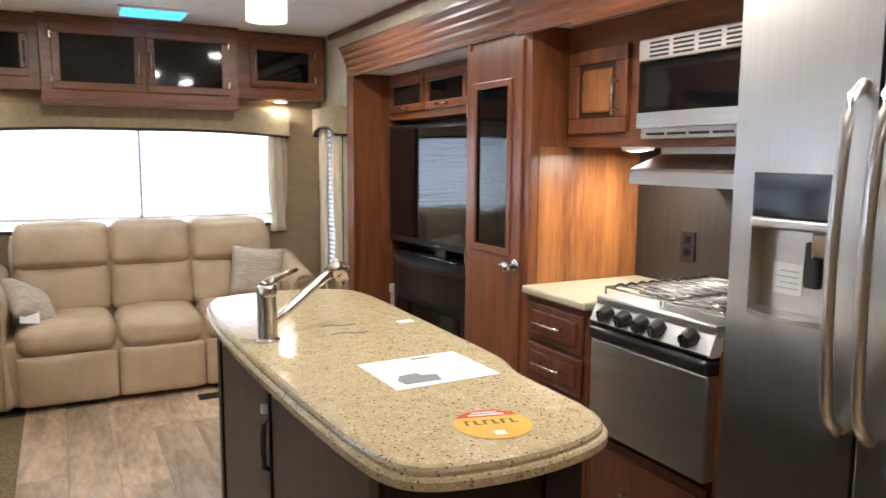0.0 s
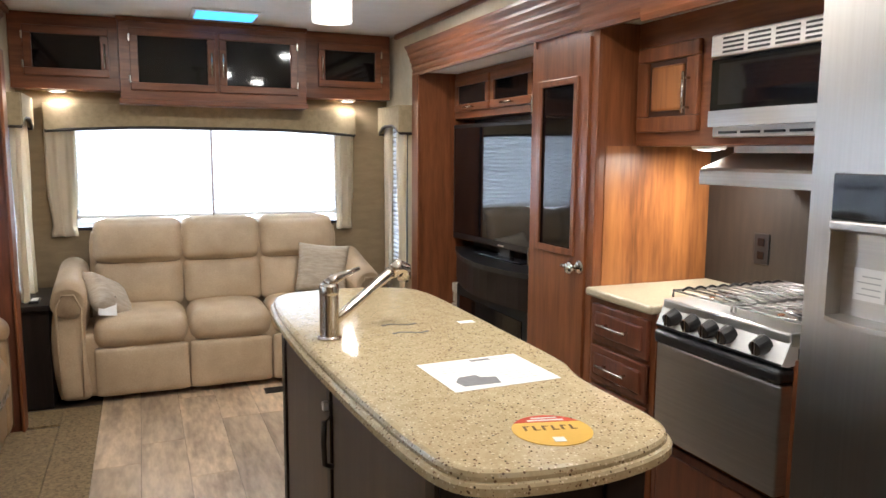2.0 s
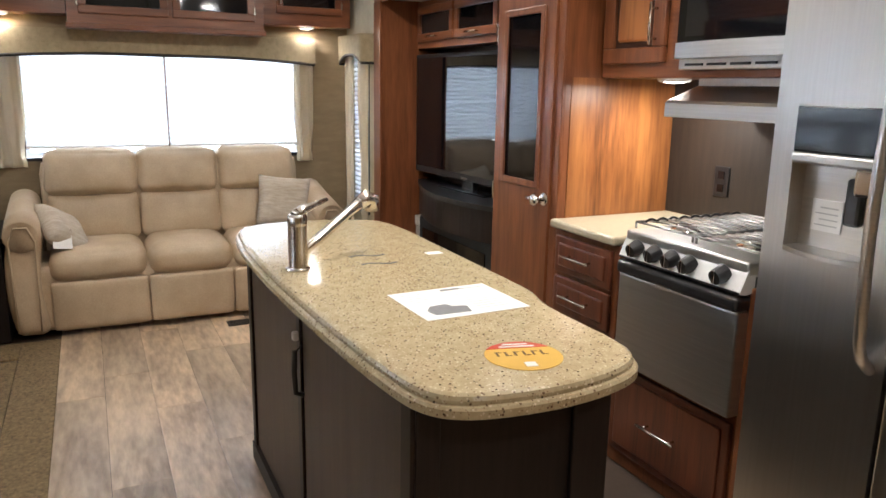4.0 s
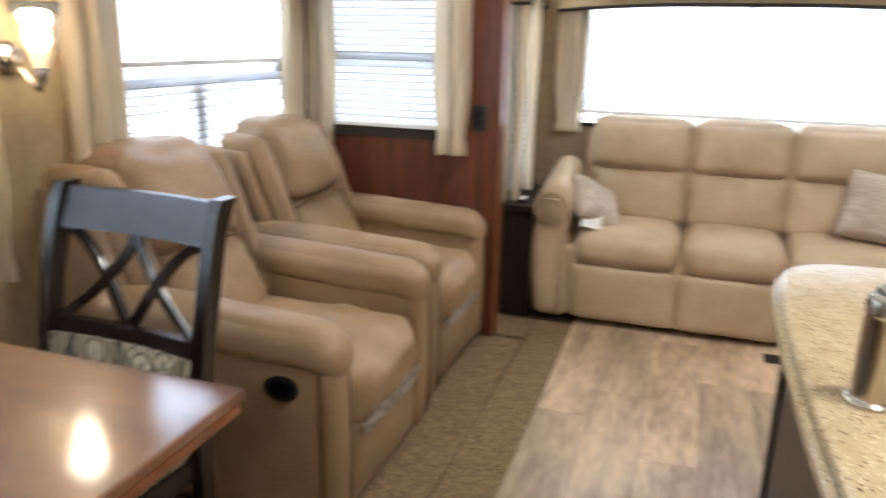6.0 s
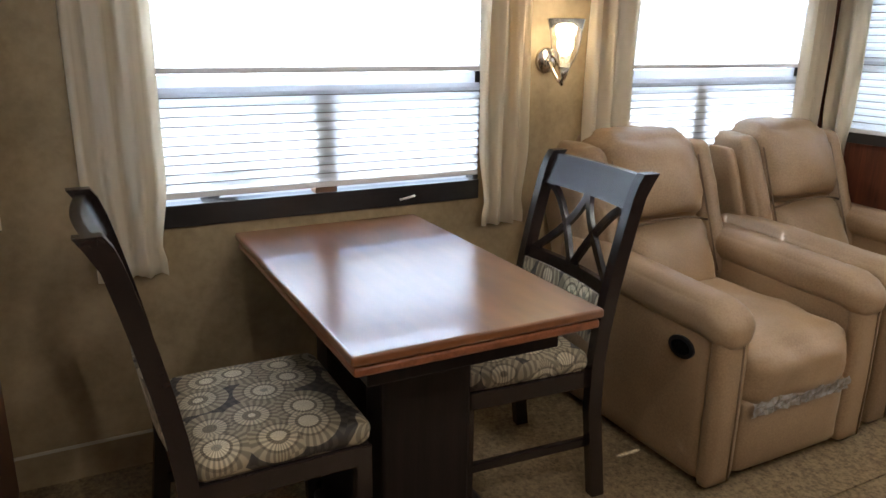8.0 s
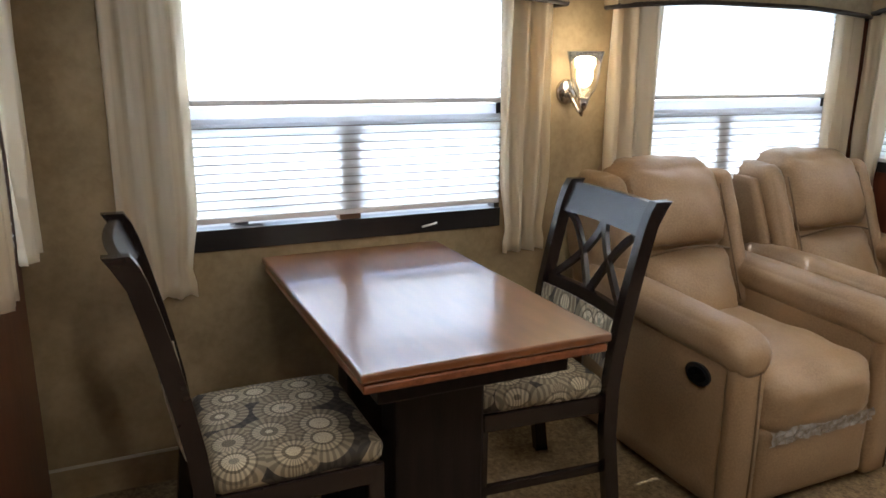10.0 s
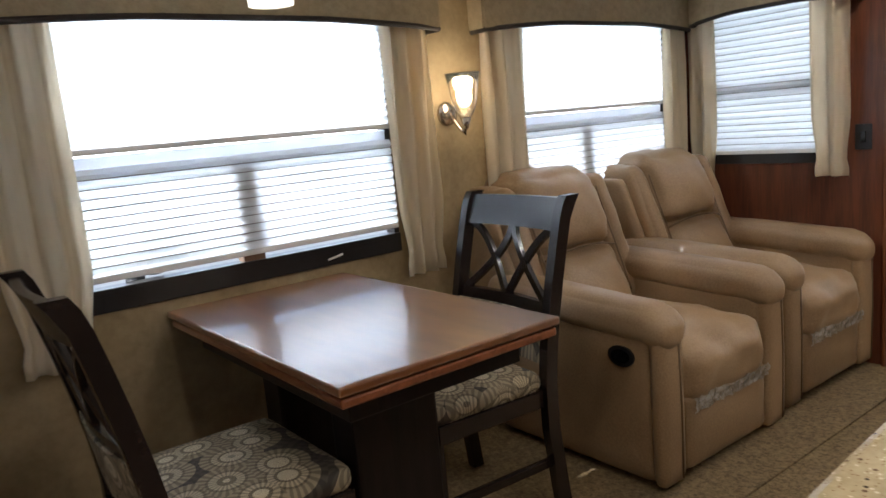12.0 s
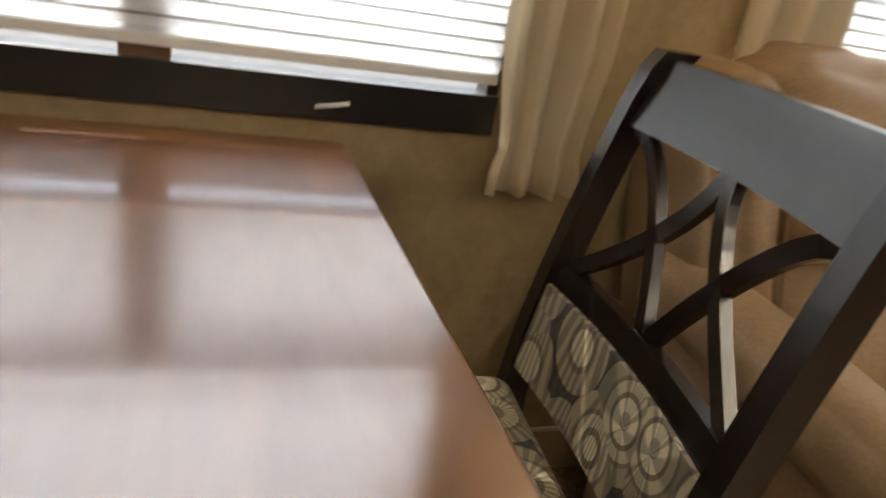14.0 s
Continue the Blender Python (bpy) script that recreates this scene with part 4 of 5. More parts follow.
# ---- recliners ----
def recliner(x, y):
    """Faces +x; x, y is the middle."""
    top = thing("recliner", x, y, 0, "tan suede reclining armchair with rolled arms and split back", "recliner", "pair of recliners")
    w = 0.325

    def lean(p):
        return Vector((p.x - max(0, p.z - 0.42) * 0.38, p.y, p.z))
    puff("base", -0.30, 0.40, -0.20, 0.20, 0.03, 0.33, 0.03, LEATHER, top)
    puff("footrest", 0.385, 0.45, -0.215, 0.215, 0.045, 0.30, 0.025, LEATHER, top, (0.015, 0, 0), 10, 0.003)
    puff("seat", -0.28, 0.465, -0.215, 0.215, 0.25, 0.475, 0.075, LEATHER, top, (0.02, 0.002, 0.03), 18, 0.012)
    puff("seat_back_half", -0.30, 0.12, -0.21, 0.21, 0.36, 0.475, 0.05, LEATHER, top, (0, 0, 0.022), 12, 0.003)
    puff("lumbar", -0.36, -0.07, -0.185, 0.185, 0.42, 0.70, 0.06, LEATHER, top, (0.075, 0, 0.03), 18, 0.012, lean)
    puff("headrest", -0.33, -0.075, -0.19, 0.19, 0.705, 1.015, 0.06, LEATHER, top, (0.075, 0, 0.02), 18, 0.013, lean)
    # dark line laid into the fold, the crease's shade put in as colour
    tube("crease", [lean(Vector((-0.085 + 0.035 * (1 - (k / 5 - 1) ** 2), -0.18 + 0.036 * k, 0.690 + 0.03 * (1 - (k / 5 - 1) ** 2)))) for k in range(11)], 0.004, SEAM_CREASE, top, 6)
    for s in (-1, 1):
        a, b = sorted((s * 0.185, s * 0.268))
        puff("wing", -0.37, -0.085, a, b, 0.46, 0.985, 0.042, LEATHER, top, (0.014, 0.008, 0.0), 22, 0.010, lean)
        tube("stitch_seam", [lean(Vector((-0.083, s * 0.187, 0.50 + 0.048 * k))) for k in range(10)], 0.003, SEAM_CREASE, top, 6)
        a, b = sorted((s * 0.215, s * w))
        puff("arm", -0.34, 0.42, a, b, 0.03, 0.60, 0.035, LEATHER, top, (0.0, 0.004, 0.0), 12, 0.002)
        a, b = sorted((s * 0.202, s * (w + 0.014)))

        def droop(p):
            # the pad rises towards the back and rolls down over the arm's front
            return Vector((p.x, p.y, p.z + 0.045 * max(0.0, 0.30 - p.x) - 0.30 * max(0.0, p.x - 0.38)))
        puff("arm_pad", -0.36, 0.468, a, b, 0.500, 0.630, 0.055, LEATHER, top, (0.0, 0.003, 0.010), 16, 0.005, droop)
        a, b = sorted((s * 0.262, s * 0.300))
        puff("outer_wing", -0.40, -0.15, a, b, 0.46, 0.925, 0.035, LEATHER, top, (0.006, 0.004, 0.0), 12, 0.006, lean)
        puff("arm_front", 0.40, 0.455, s * 0.275 - 0.055, s * 0.275 + 0.055, 0.03, 0.545, 0.025, LEATHER, top, (0.006, 0, 0), 10, 0.002)
        tube("front_seam", [(0.459, s * 0.275 + 0.022, 0.05), (0.462, s * 0.275 + 0.022, 0.30), (0.459, s * 0.275 + 0.020, 0.52)], 0.003, SEAM_CREASE, top, 6)
    puff("back_shell", -0.36, -0.28, -0.26, 0.26, 0.10, 0.96, 0.03, LEATHER, top, (0, 0, 0), 8, 0, lean)
    # oval release handle in the side
    bm = bmesh.new()
    ring = [(0.30 + 0.052 * math.cos(a), 0.455 + 0.036 * math.sin(a)) for a in (k * math.pi / 12 for k in range(24))]
    add_prism(bm, ring, -w - 0.008, -w + 0.01, "y")
    h = mesh_ob("release_handle", bm, BLACK, top)
    tagged(h, "black oval plastic handle recess")
    bm = bmesh.new()
    ring = [(0.30 + 0.036 * math.cos(a), 0.455 + 0.022 * math.sin(a)) for a in (k * math.pi / 12 for k in range(24))]
    add_prism(bm, ring, -w - 0.011, -w - 0.006, "y")
    mesh_ob("release_lever", bm, GLOSSBLACK, top)
    # crumpled clear wrap taped over the footrest
    bm = bmesh.new()
    rnd = random.Random(4)
    rows = []
    for j in range(5):
        rows.append([bm.verts.new((0.468 + rnd.uniform(-0.004, 0.007), -0.20 + 0.40 * i / 26, 0.255 + j * 0.012 + rnd.uniform(-0.004, 0.004))) for i in range(27)])
    for a, b in zip(rows, rows[1:]):
        for i in range(26):
            bm.faces.new((a[i], a[i + 1], b[i + 1], b[i]))
    bmesh.ops.solidify(bm, geom=bm.faces[:], thickness=0.0015)
    tagged(mesh_ob("plastic_wrap", bm, CHROMEFILM, top), "crumpled clear plastic wrap")
    for part in top.children:
        part.data.transform(Matrix.Diagonal((1, 1.154, 1, 1)))
    return top


CHROMEFILM = mat("shiny_clear_wrap", (0.55, 0.52, 0.48), (0.35, 0.28, 0.2), 40, rough=0.12, bump=0.6, fine=90, spec=1.0)
first = recliner(-0.83, 2.875)
second = copy_thing(first, pose(-0.86, 3.715, 0))


# ---- dinette ----
t = thing("dining_table", -0.795, 1.64, 0, "cherry wood dinette table with a dark pedestal base", "table")
bm = bmesh.new()
add_box(bm, -0.525, 0.525, -0.315, 0.315, 0.735, 0.758, 0.007, 3)
mesh_ob("table_top", bm, TABLEWOOD, t)
box("leaf", -0.515, 0.518, -0.308, 0.308, 0.708, 0.730, CHERRY_X, t, 0.006)
box("apron", -0.44, 0.44, -0.25, 0.25, 0.64, 0.708, ESPRESSO, t, 0.004)
for x in (0.17, -0.25):
    box("pedestal", x - 0.06, x + 0.06, -0.13, 0.13, 0.05, 0.64, ESPRESSO, t, 0.01)
box("foot", -0.34, 0.27, -0.22, 0.22, 0.008, 0.05, ESPRESSO, t, 0.012)


def dining_chair(x, y, rz):
    """Back at the origin's +y side, seat towards -y."""
    top = thing("dining_chair", x, y, 0.008, "black-brown wooden dining chair with crossed back and medallion seat", "chair", "dinette chairs", rz)
    hw = 0.235

    def back_y(z):
        return 0.0 if z < 0.45 else 0.115 * ((z - 0.45) / 0.56) ** 1.35 + 0.018 * max(0.0, (z - 0.92) / 0.08) ** 2
    for s in (-1, 1):
        bm = bmesh.new()
        zs = [0, 0.15, 0.3, 0.45, 0.55, 0.65, 0.75, 0.85, 0.93, 0.975, 1.0]
        prev = None
        for z in zs:
            yb = back_y(z) + (0.035 * (1 - z / 0.3) if z < 0.3 else 0)
            dx, dy = 0.017, 0.022 if z < 0.95 else 0.026
            xm = s * hw
            ringv = [bm.verts.new((xm + a, yb + b, z)) for a, b in ((-dx, -dy), (dx, -dy), (dx, dy), (-dx, dy))]
            if prev:
                for k in range(4):
                    bm.faces.new((prev[k], prev[(k + 1) % 4], ringv[(k + 1) % 4], ringv[k]))
            else:
                bm.faces.new(ringv)
            prev = ringv
        bm.faces.new(prev)
        es = [e for e in bm.edges if e.calc_face_angle(0) > 0.8]
        bmesh.ops.bevel(bm, geom=es, offset=0.005, segments=2, affect="EDGES")
        mesh_ob("rear_leg", bm, CHAIRWOOD, top)
        box("front_leg", s * 0.21 - 0.02, s * 0.21 + 0.02, -0.425, -0.385, 0, 0.42, CHAIRWOOD, top, 0.005)
        box("stretcher", s * 0.222 - 0.009, s * 0.222 + 0.009, -0.40, 0.0, 0.17, 0.20, CHAIRWOOD, top, 0.004)
        box("seat_rail", s * 0.222 - 0.012, s * 0.222 + 0.012, -0.40, 0.0, 0.37, 0.425, CHAIRWOOD, top, 0.004)
    box("seat_rail", -0.20, 0.20, -0.417, -0.393, 0.37, 0.425, CHAIRWOOD, top, 0.004)
    box("seat_rail", -0.22, 0.22, -0.012, 0.012, 0.37, 0.425, CHAIRWOOD, top, 0.004)

    def curved(name, z0, z1, m, thick=0.016, bow=0.02, x=hw - 0.012):
        bm = bmesh.new()
        n = 12
        prev = None
        for k in range(n + 1):
            xx = -x + 2 * x * k / n
            b = bow * (1 - (xx / x) ** 2)
            ringv = [bm.verts.new((xx, back_y(z) + b + d, z)) for z, d in ((z0, -thick / 2), (z0, thick / 2), (z1, thick / 2), (z1, -thick / 2))]
            if prev:
                for q in range(4):
                    bm.faces.new((prev[q], prev[(q + 1) % 4], ringv[(q + 1) % 4], ringv[q]))
            else:
                bm.faces.new(ringv)
            prev = ringv
        bm.faces.new(prev)
        return mesh_ob(name, bm, m, top)
    curved("crest_rail", 0.895, 0.99, CHAIRWOOD, 0.022)
    curved("lower_rail", 0.645, 0.682, CHAIRWOOD, 0.02)
    curved("back_pad", 0.50, 0.645, FABRIC, 0.034)

    def slat(pts):
        bm = bmesh.new()
        prev = None
        for i, (xx, z) in enumerate(pts):
            q = pts[min(i + 1, len(pts) - 1)]
            p = pts[max(i - 1, 0)]
            dx, dz = q[0] - p[0], q[1] - p[1]
            ln = math.hypot(dx, dz)
            nx, nz = -dz / ln * 0.0115, dx / ln * 0.0115
            b = 0.02 * (1 - (xx / hw) ** 2)
            ringv = [bm.verts.new((xx + s * nx, back_y(z) + b + d, z + s * nz)) for s, d in ((-1, -0.008), (1, -0.008), (1, 0.008), (-1, 0.008))]
            if prev:
                for k in range(4):
                    bm.faces.new((prev[k], prev[(k + 1) % 4], ringv[(k + 1) % 4], ringv[k]))
            else:
                bm.faces.new(ringv)
            prev = ringv
        bm.faces.new(prev)
        mesh_ob("cross_slat", bm, CHAIRWOOD, top)
    for s in (-1, 1):
        slat([(s * (0.205 - 0.20 * (k / 10) ** 0.8), 0.895 - 0.22 * (k / 10) ** 1.3) for k in range(11)])
        slat([(s * (0.005 + 0.195 * (k / 10) ** 1.3), 0.895 - 0.215 * (k / 10) ** 0.85) for k in range(11)])
    puff("seat", -0.235, 0.235, -0.43, -0.01, 0.415, 0.485, 0.035, FABRIC, top, (0, 0, 0.012), 12, 0.001)
    return top


dining_chair(-0.787, 2.195, -4)
dining_chair(-0.70, 1.02, 180)


# ---- island ----
def island():
    top = thing("kitchen_island", 0.90, 1.85, 0, "dark espresso kitchen island with a speckled beige solid-surface counter", "kitchen island")
    pts = [(0.645, 2.66), (0.622, 2.50), (0.612, 2.25), (0.612, 1.95), (0.621, 1.65), (0.638, 1.36), (0.653, 1.20), (0.670, 1.10), (0.715, 1.045), (0.80, 1.020), (0.92, 1.012), (1.04, 1.030), (1.125, 1.068),
           (1.162, 1.12), (1.174, 1.20), (1.172, 1.32), (1.176, 1.44), (1.186, 1.49), (1.204, 1.54), (1.214, 1.60), (1.218, 1.85), (1.224, 2.2), (1.228, 2.52), (1.19, 2.66), (1.05, 2.73), (0.88, 2.755), (0.72, 2.73)]
    cx, cy = 0.90, 1.85
    # smooth the outline
    for _ in range(2):
        out = []
        for i in range(len(pts)):
            a, b = pts[i], pts[(i + 1) % len(pts)]
            out += [(a[0] * .75 + b[0] * .25, a[1] * .75 + b[1] * .25), (a[0] * .25 + b[0] * .75, a[1] * .25 + b[1] * .75)]
        pts = out
    pts = [(a - cx, b - cy) for a, b in pts]
    bm = bmesh.new()
    n = len(pts)
    prev = None
    first_ring = None
    # rounded and stepped edge from under to top
    for inset, z in ((0.012, 0.848), (0.0, 0.853), (0.0, 0.868), (0.004, 0.873), (0.010, 0.875), (0.010, 0.882), (0.014, 0.889), (0.022, 0.8925)):
        ringv = []
        for i in range(n):
            a, b, c = pts[i - 1], pts[i], pts[(i + 1) % n]
            tx, ty = c[0] - a[0], c[1] - a[1]
            ln = math.hypot(tx, ty)
            nx, ny = -ty / ln, tx / ln
            ringv.append(bm.verts.new((b[0] + nx * inset * 1.0, b[1] + ny * inset, z)))
        if prev:
            for k in range(n):
                bm.faces.new((prev[k], prev[(k + 1) % n], ringv[(k + 1) % n], ringv[k]))
        else:
            bm.faces.new(ringv)
        prev = ringv
    bm.faces.new(list(reversed(prev)))
    mesh_ob("counter", bm, COUNTER, top)
    x0, x1, y0, y1 = 0.69 - cx, 1.125 - cx, 1.15 - cy, 2.66 - cy
    box("body", x0 + 0.006, x1, y0 + 0.006, y1, 0.0, 0.848, ESPRESSO, top)
    # left face: stiles, rails and two laminate panels
    for a, b in ((y0, y0 + 0.05), (1.925 - cy, 1.965 - cy), (y1 - 0.05, y1)):
        box("stile", x0 - 0.008, x0 + 0.006, a, b, 0.0, 0.848, ESPRESSO, top, 0.003)
    box("base_rail", x0 - 0.014, x0 + 0.004, y0, y1, 0.0, 0.07, ESPRESSO, top, 0.003)
    box("panel", x0, x0 + 0.008, y0 + 0.051, 1.924 - cy, 0.071, 0.845, ISLANDPANEL, top, 0.001)
    box("panel", x0, x0 + 0.008, 1.966 - cy, y1 - 0.051, 0.071, 0.845, ISLANDPANEL, top, 0.001)
    # black door pull with a white fitting above
    bm = bmesh.new()
    add_tube(bm, [(x0 - 0.008, 1.90 - cy, 0.56), (x0 - 0.03, 1.90 - cy, 0.57), (x0 - 0.032, 1.90 - cy, 0.63), (x0 - 0.03, 1.90 - cy, 0.69), (x0 - 0.008, 1.90 - cy, 0.70)], 0.008)
    mesh_ob("pull", bm, BLACK, top, True)
    box("catch", x0 - 0.024, x0 - 0.006, 1.935 - cy, 1.955 - cy, 0.705, 0.73, PAPER, top, 0.004)
    for a, b in ((x0, x0 + 0.05), (x1 - 0.09, x1)):
        box("end_stile", a, b, y0 - 0.006, y0 + 0.007, 0.0, 0.848, ESPRESSO, top, 0.003)
    # two wavy finger slots of the sink cover
    for y in (2.085, 1.98):
        bm = bmesh.new()
        up = [(0.882 + 0.11 * k / 12, y + 0.010 * math.sin(k / 12 * 6.28) + 0.007) for k in range(13)]
        dn = [(0.882 + 0.11 * k / 12, y + 0.010 * math.sin(k / 12 * 6.28) - 0.004) for k in range(12, -1, -1)]
        add_prism(bm, [(a - cx, b - cy) for a, b in up + dn], 0.8925, 0.8932)
        mesh_ob("finger_slot", bm, SLOT, top)
    return top


SLOT = mat("shadowed_sink_slot", (0.02, 0.013, 0.008), rough=0.5)
island()
CT = 0.8927

fa = thing("kitchen_faucet", 0.70, 1.99, CT, "brushed nickel single-lever faucet with a long pull-out spout", "faucet")
tube("body", [(0, 0, 0), (0, 0, 0.001), (0, 0, 0.006), (0, 0, 0.007), (0, 0, 0.008), (0, 0, 0.011), (0, 0, 0.126), (0, 0, 0.129), (0, 0, 0.130), (0, 0, 0.133), (0, 0, 0.150), (0, 0, 0.153), (0, 0, 0.158)], [0.033, 0.034, 0.034, 0.033, 0.027, 0.0265, 0.0265, 0.0265, 0.0275, 0.0275, 0.0275, 0.0265, 0.02], NICKEL, fa, 20)
tube("spout", [(0.01, 0.005, 0.045), (0.06, 0.03, 0.072), (0.13, 0.065, 0.112), (0.20, 0.10, 0.152), (0.235, 0.118, 0.168)], [0.015, 0.0145, 0.015, 0.016, 0.019], NICKEL, fa, 16)
tube("spray_head", [(0.215, 0.108, 0.158), (0.245, 0.122, 0.174), (0.262, 0.13, 0.164), (0.266, 0.132, 0.132)], [0.020, 0.024, 0.026, 0.021], NICKEL, fa, 16)
tube("lever", [(0, 0, 0.150), (0.02, 0.01, 0.168), (0.06, 0.03, 0.176), (0.10, 0.05, 0.186)], [0.022, 0.014, 0.009, 0.006], NICKEL, fa, 12)

# printed sheet
pp = thing("printed_sheet", 0.975, 1.553, CT, "white printed specification sheet lying on the island counter", "paper", rz=0)
pp.matrix_world = pose(0.975, 1.553, CT, 0, 0, 2)
box("sheet", -0.135, 0.135, -0.112, 0.112, 0.0002, 0.0012, PAPER, pp, 0)
bm = bmesh.new()
add_prism(bm, [(-0.10, -0.085), (-0.01, -0.09), (0.0, -0.045), (-0.035, -0.035), (-0.04, -0.015), (-0.085, -0.02), (-0.105, -0.05)], 0.0012, 0.0015)
mesh_ob("drawing", bm, INK, pp)
bm = bmesh.new()
rnd = random.Random(2)
for k in range(9):
    add_box(bm, 0.02, 0.02 + rnd.uniform(0.06, 0.10), 0.06 - k * 0.017, 0.063 - k * 0.017, 0.0012, 0.0015)
add_box(bm, 0.005, 0.12, 0.085, 0.093, 0.0012, 0.0015)
mesh_ob("print_lines", bm, PALEINK, pp)
box("print_block", -0.0, 0.055, 0.085, 0.10, 0.0012, 0.0016, INK, pp, 0)
bm = bmesh.new()
for k in range(5):
    add_box(bm, -0.11, -0.11 + 0.04 + 0.01 * (k % 3), 0.02 + k * 0.016, 0.023 + k * 0.016, 0.0012, 0.0015)
mesh_ob("print_lines", bm, PALEINK, pp)

# round amber sticker with a red band
stk = thing("round_sticker", 0.927, 1.172, CT, "round amber and red paper sticker on the island counter", "sticker")
stk.matrix_world = pose(0.927, 1.172, CT, 0, 0, -14)
prism("disc", [(0.076 * math.cos(a), 0.076 * math.sin(a)) for a in (k * math.pi / 24 for k in range(48))], 0.0002, 0.0012, GOLD, stk)
a0 = math.asin(0.040 / 0.076)
prism("red_band", [(0.076 * math.cos(a), 0.076 * math.sin(a)) for a in (a0 + (math.pi - 2 * a0) * k / 20 for k in range(21))], 0.0012, 0.0016, REDINK, stk)
bm = bmesh.new()
add_box(bm, -0.026, 0.026, 0.058, 0.064, 0.0016, 0.002)
add_box(bm, -0.036, 0.036, 0.045, 0.052, 0.0016, 0.002)
mesh_ob("pale_bars", bm, PAPER, stk)
bm = bmesh.new()
for k in range(6):
    add_box(bm, -0.052 + k * 0.018, -0.047 + k * 0.018, 0.0, 0.022, 0.0012, 0.0016)
for k in range(6):
    add_box(bm, -0.047 + k * 0.018, -0.039 + k * 0.018, 0.0 if k % 2 else 0.018, 0.003 if k % 2 else 0.021, 0.0012, 0.0016)
mesh_ob("brand_bars", bm, DARKINK, stk)
box("pale_square", -0.011, 0.011, -0.058, -0.036, 0.0012, 0.0018, PAPER, stk, 0)
box("small_label", 1.115, 1.165, 2.03, 2.06, CT + 0.0003, CT + 0.0013, PAPER, None, 0)
tagged(bpy.data.objects["small_label"], "small white paper label on the island counter", "label")


# ---- kitchen ----
PXF, PY0, PY1 = 1.845, 2.40, 2.905
fk = frame_of("x", PXF, -1)
p = cabinet_thing("pantry_cabinet", "tall cherry pantry cabinet with a dark glass pane in its door", "", "pantry")
box("body", PXF, KX - 0.002, PY0 + 0.002, PY1, 0.08, SLIDE_CEIL - 0.002, CHERRY, p, 0.002)
box("side_panel", PXF + 0.03, KX - 0.004, PY0 - 0.002, PY0 + 0.002, 0.90, 1.44, HONEY, p, 0)
box("face_frame", PXF - 0.012, PXF, PY0, PY0 + 0.045, 0.08, 1.886, CHERRY, p, 0.003)
box("face_frame", PXF - 0.012, PXF, PY1 - 0.02, PY1, 0.08, 1.886, CHERRY, p, 0.003)
bm = bmesh.new()
dy0, dy1, wz0, wz1, wy0, wy1 = PY0 + 0.048, PY1 - 0.022, 1.02, 1.69, 2.535, 2.80
for a in ((dy0, dy1, 0.14, wz0), (dy0, dy1, wz1, 1.85), (dy0, wy0, wz0, wz1), (wy1, dy1, wz0, wz1)):
    add_box(bm, PXF - 0.022, PXF - 0.001, a[0], a[1], a[2], a[3], 0)
door = mesh_ob("door", bm, CHERRY, p)
bm = bmesh.new()
for a in ((wy0 - 0.02, wy1 + 0.02, wz0 - 0.02, wz0 + 0.008), (wy0 - 0.02, wy1 + 0.02, wz1 - 0.008, wz1 + 0.02), (wy0 - 0.02, wy0 + 0.008, wz0, wz1), (wy1 - 0.008, wy1 + 0.02, wz0, wz1)):
    add_box(bm, PXF - 0.031, PXF - 0.0215, a[0], a[1], a[2], a[3], 0.004)
mesh_ob("glass_bead", bm, CHERRY, door)
box("pane", PXF - 0.018, PXF - 0.012, wy0, wy1, wz0, wz1, GLOSSBLACK, door, 0)
bm = bmesh.new()
add_tube(bm, [(PXF - 0.022, 2.475, 0.965), (PXF - 0.03, 2.475, 0.965)], [0.03, 0.024], 16)
add_tube(bm, [(PXF - 0.03, 2.475, 0.965), (PXF - 0.055, 2.475, 0.965), (PXF - 0.07, 2.475, 0.965), (PXF - 0.082, 2.475, 0.965)], [0.011, 0.012, 0.028, 0.018], 16)
add_tube(bm, [(PXF - 0.065, 2.475, 0.965), (PXF - 0.07, 2.53, 0.968)], [0.012, 0.008], 10)
mesh_ob("knob", bm, CHROME, door, True)
for z in (0.95, 1.62):
    box("hinge", PXF - 0.026, PXF - 0.006, dy1 - 0.004, dy1 + 0.008, z - 0.04, z + 0.04, NICKEL, door, 0.002)

# media wall beyond the pantry
ft = frame_of("x", 2.08, -1)
mc = cabinet_thing("media_cabinet", "cherry media cabinet with glass doors above a television niche", "", "media cabinet")
box("upper_body", 2.08, KX - 0.002, PY1 + 0.002, KY1 - 0.002, 1.62, SLIDE_CEIL - 0.004, CHERRY_Y, mc)
box("back_panel", 2.22, 2.24, PY1 + 0.002, KY1 - 0.002, 0.08, 1.62, BLACK, mc, 0)
box("lower_body", 2.10, 2.219, PY1 + 0.002, KY1 - 0.002, 0.08, 0.60, DARKCHERRY, mc)
for u0, u1 in ((3.82, 4.30), (3.32, 3.80), (2.93, 3.30)):
    glass_door(ft, u0, u1, 1.66, 1.86, 0.001, mc, 1, True, CHERRY_Y)
bm = bmesh.new()
ring = [(2.219, PY1 + 0.01), (2.219, KY1 - 0.004)] + [(2.10 - 0.17 * math.sin(math.pi * k / 16), KY1 - 0.004 - (KY1 - PY1 - 0.014) * k / 16) for k in range(17)]
add_prism(bm, ring, 0.62, 0.79)
mesh_ob("bowed_shelf", bm, ESPRESSO, mc)
bm = bmesh.new()
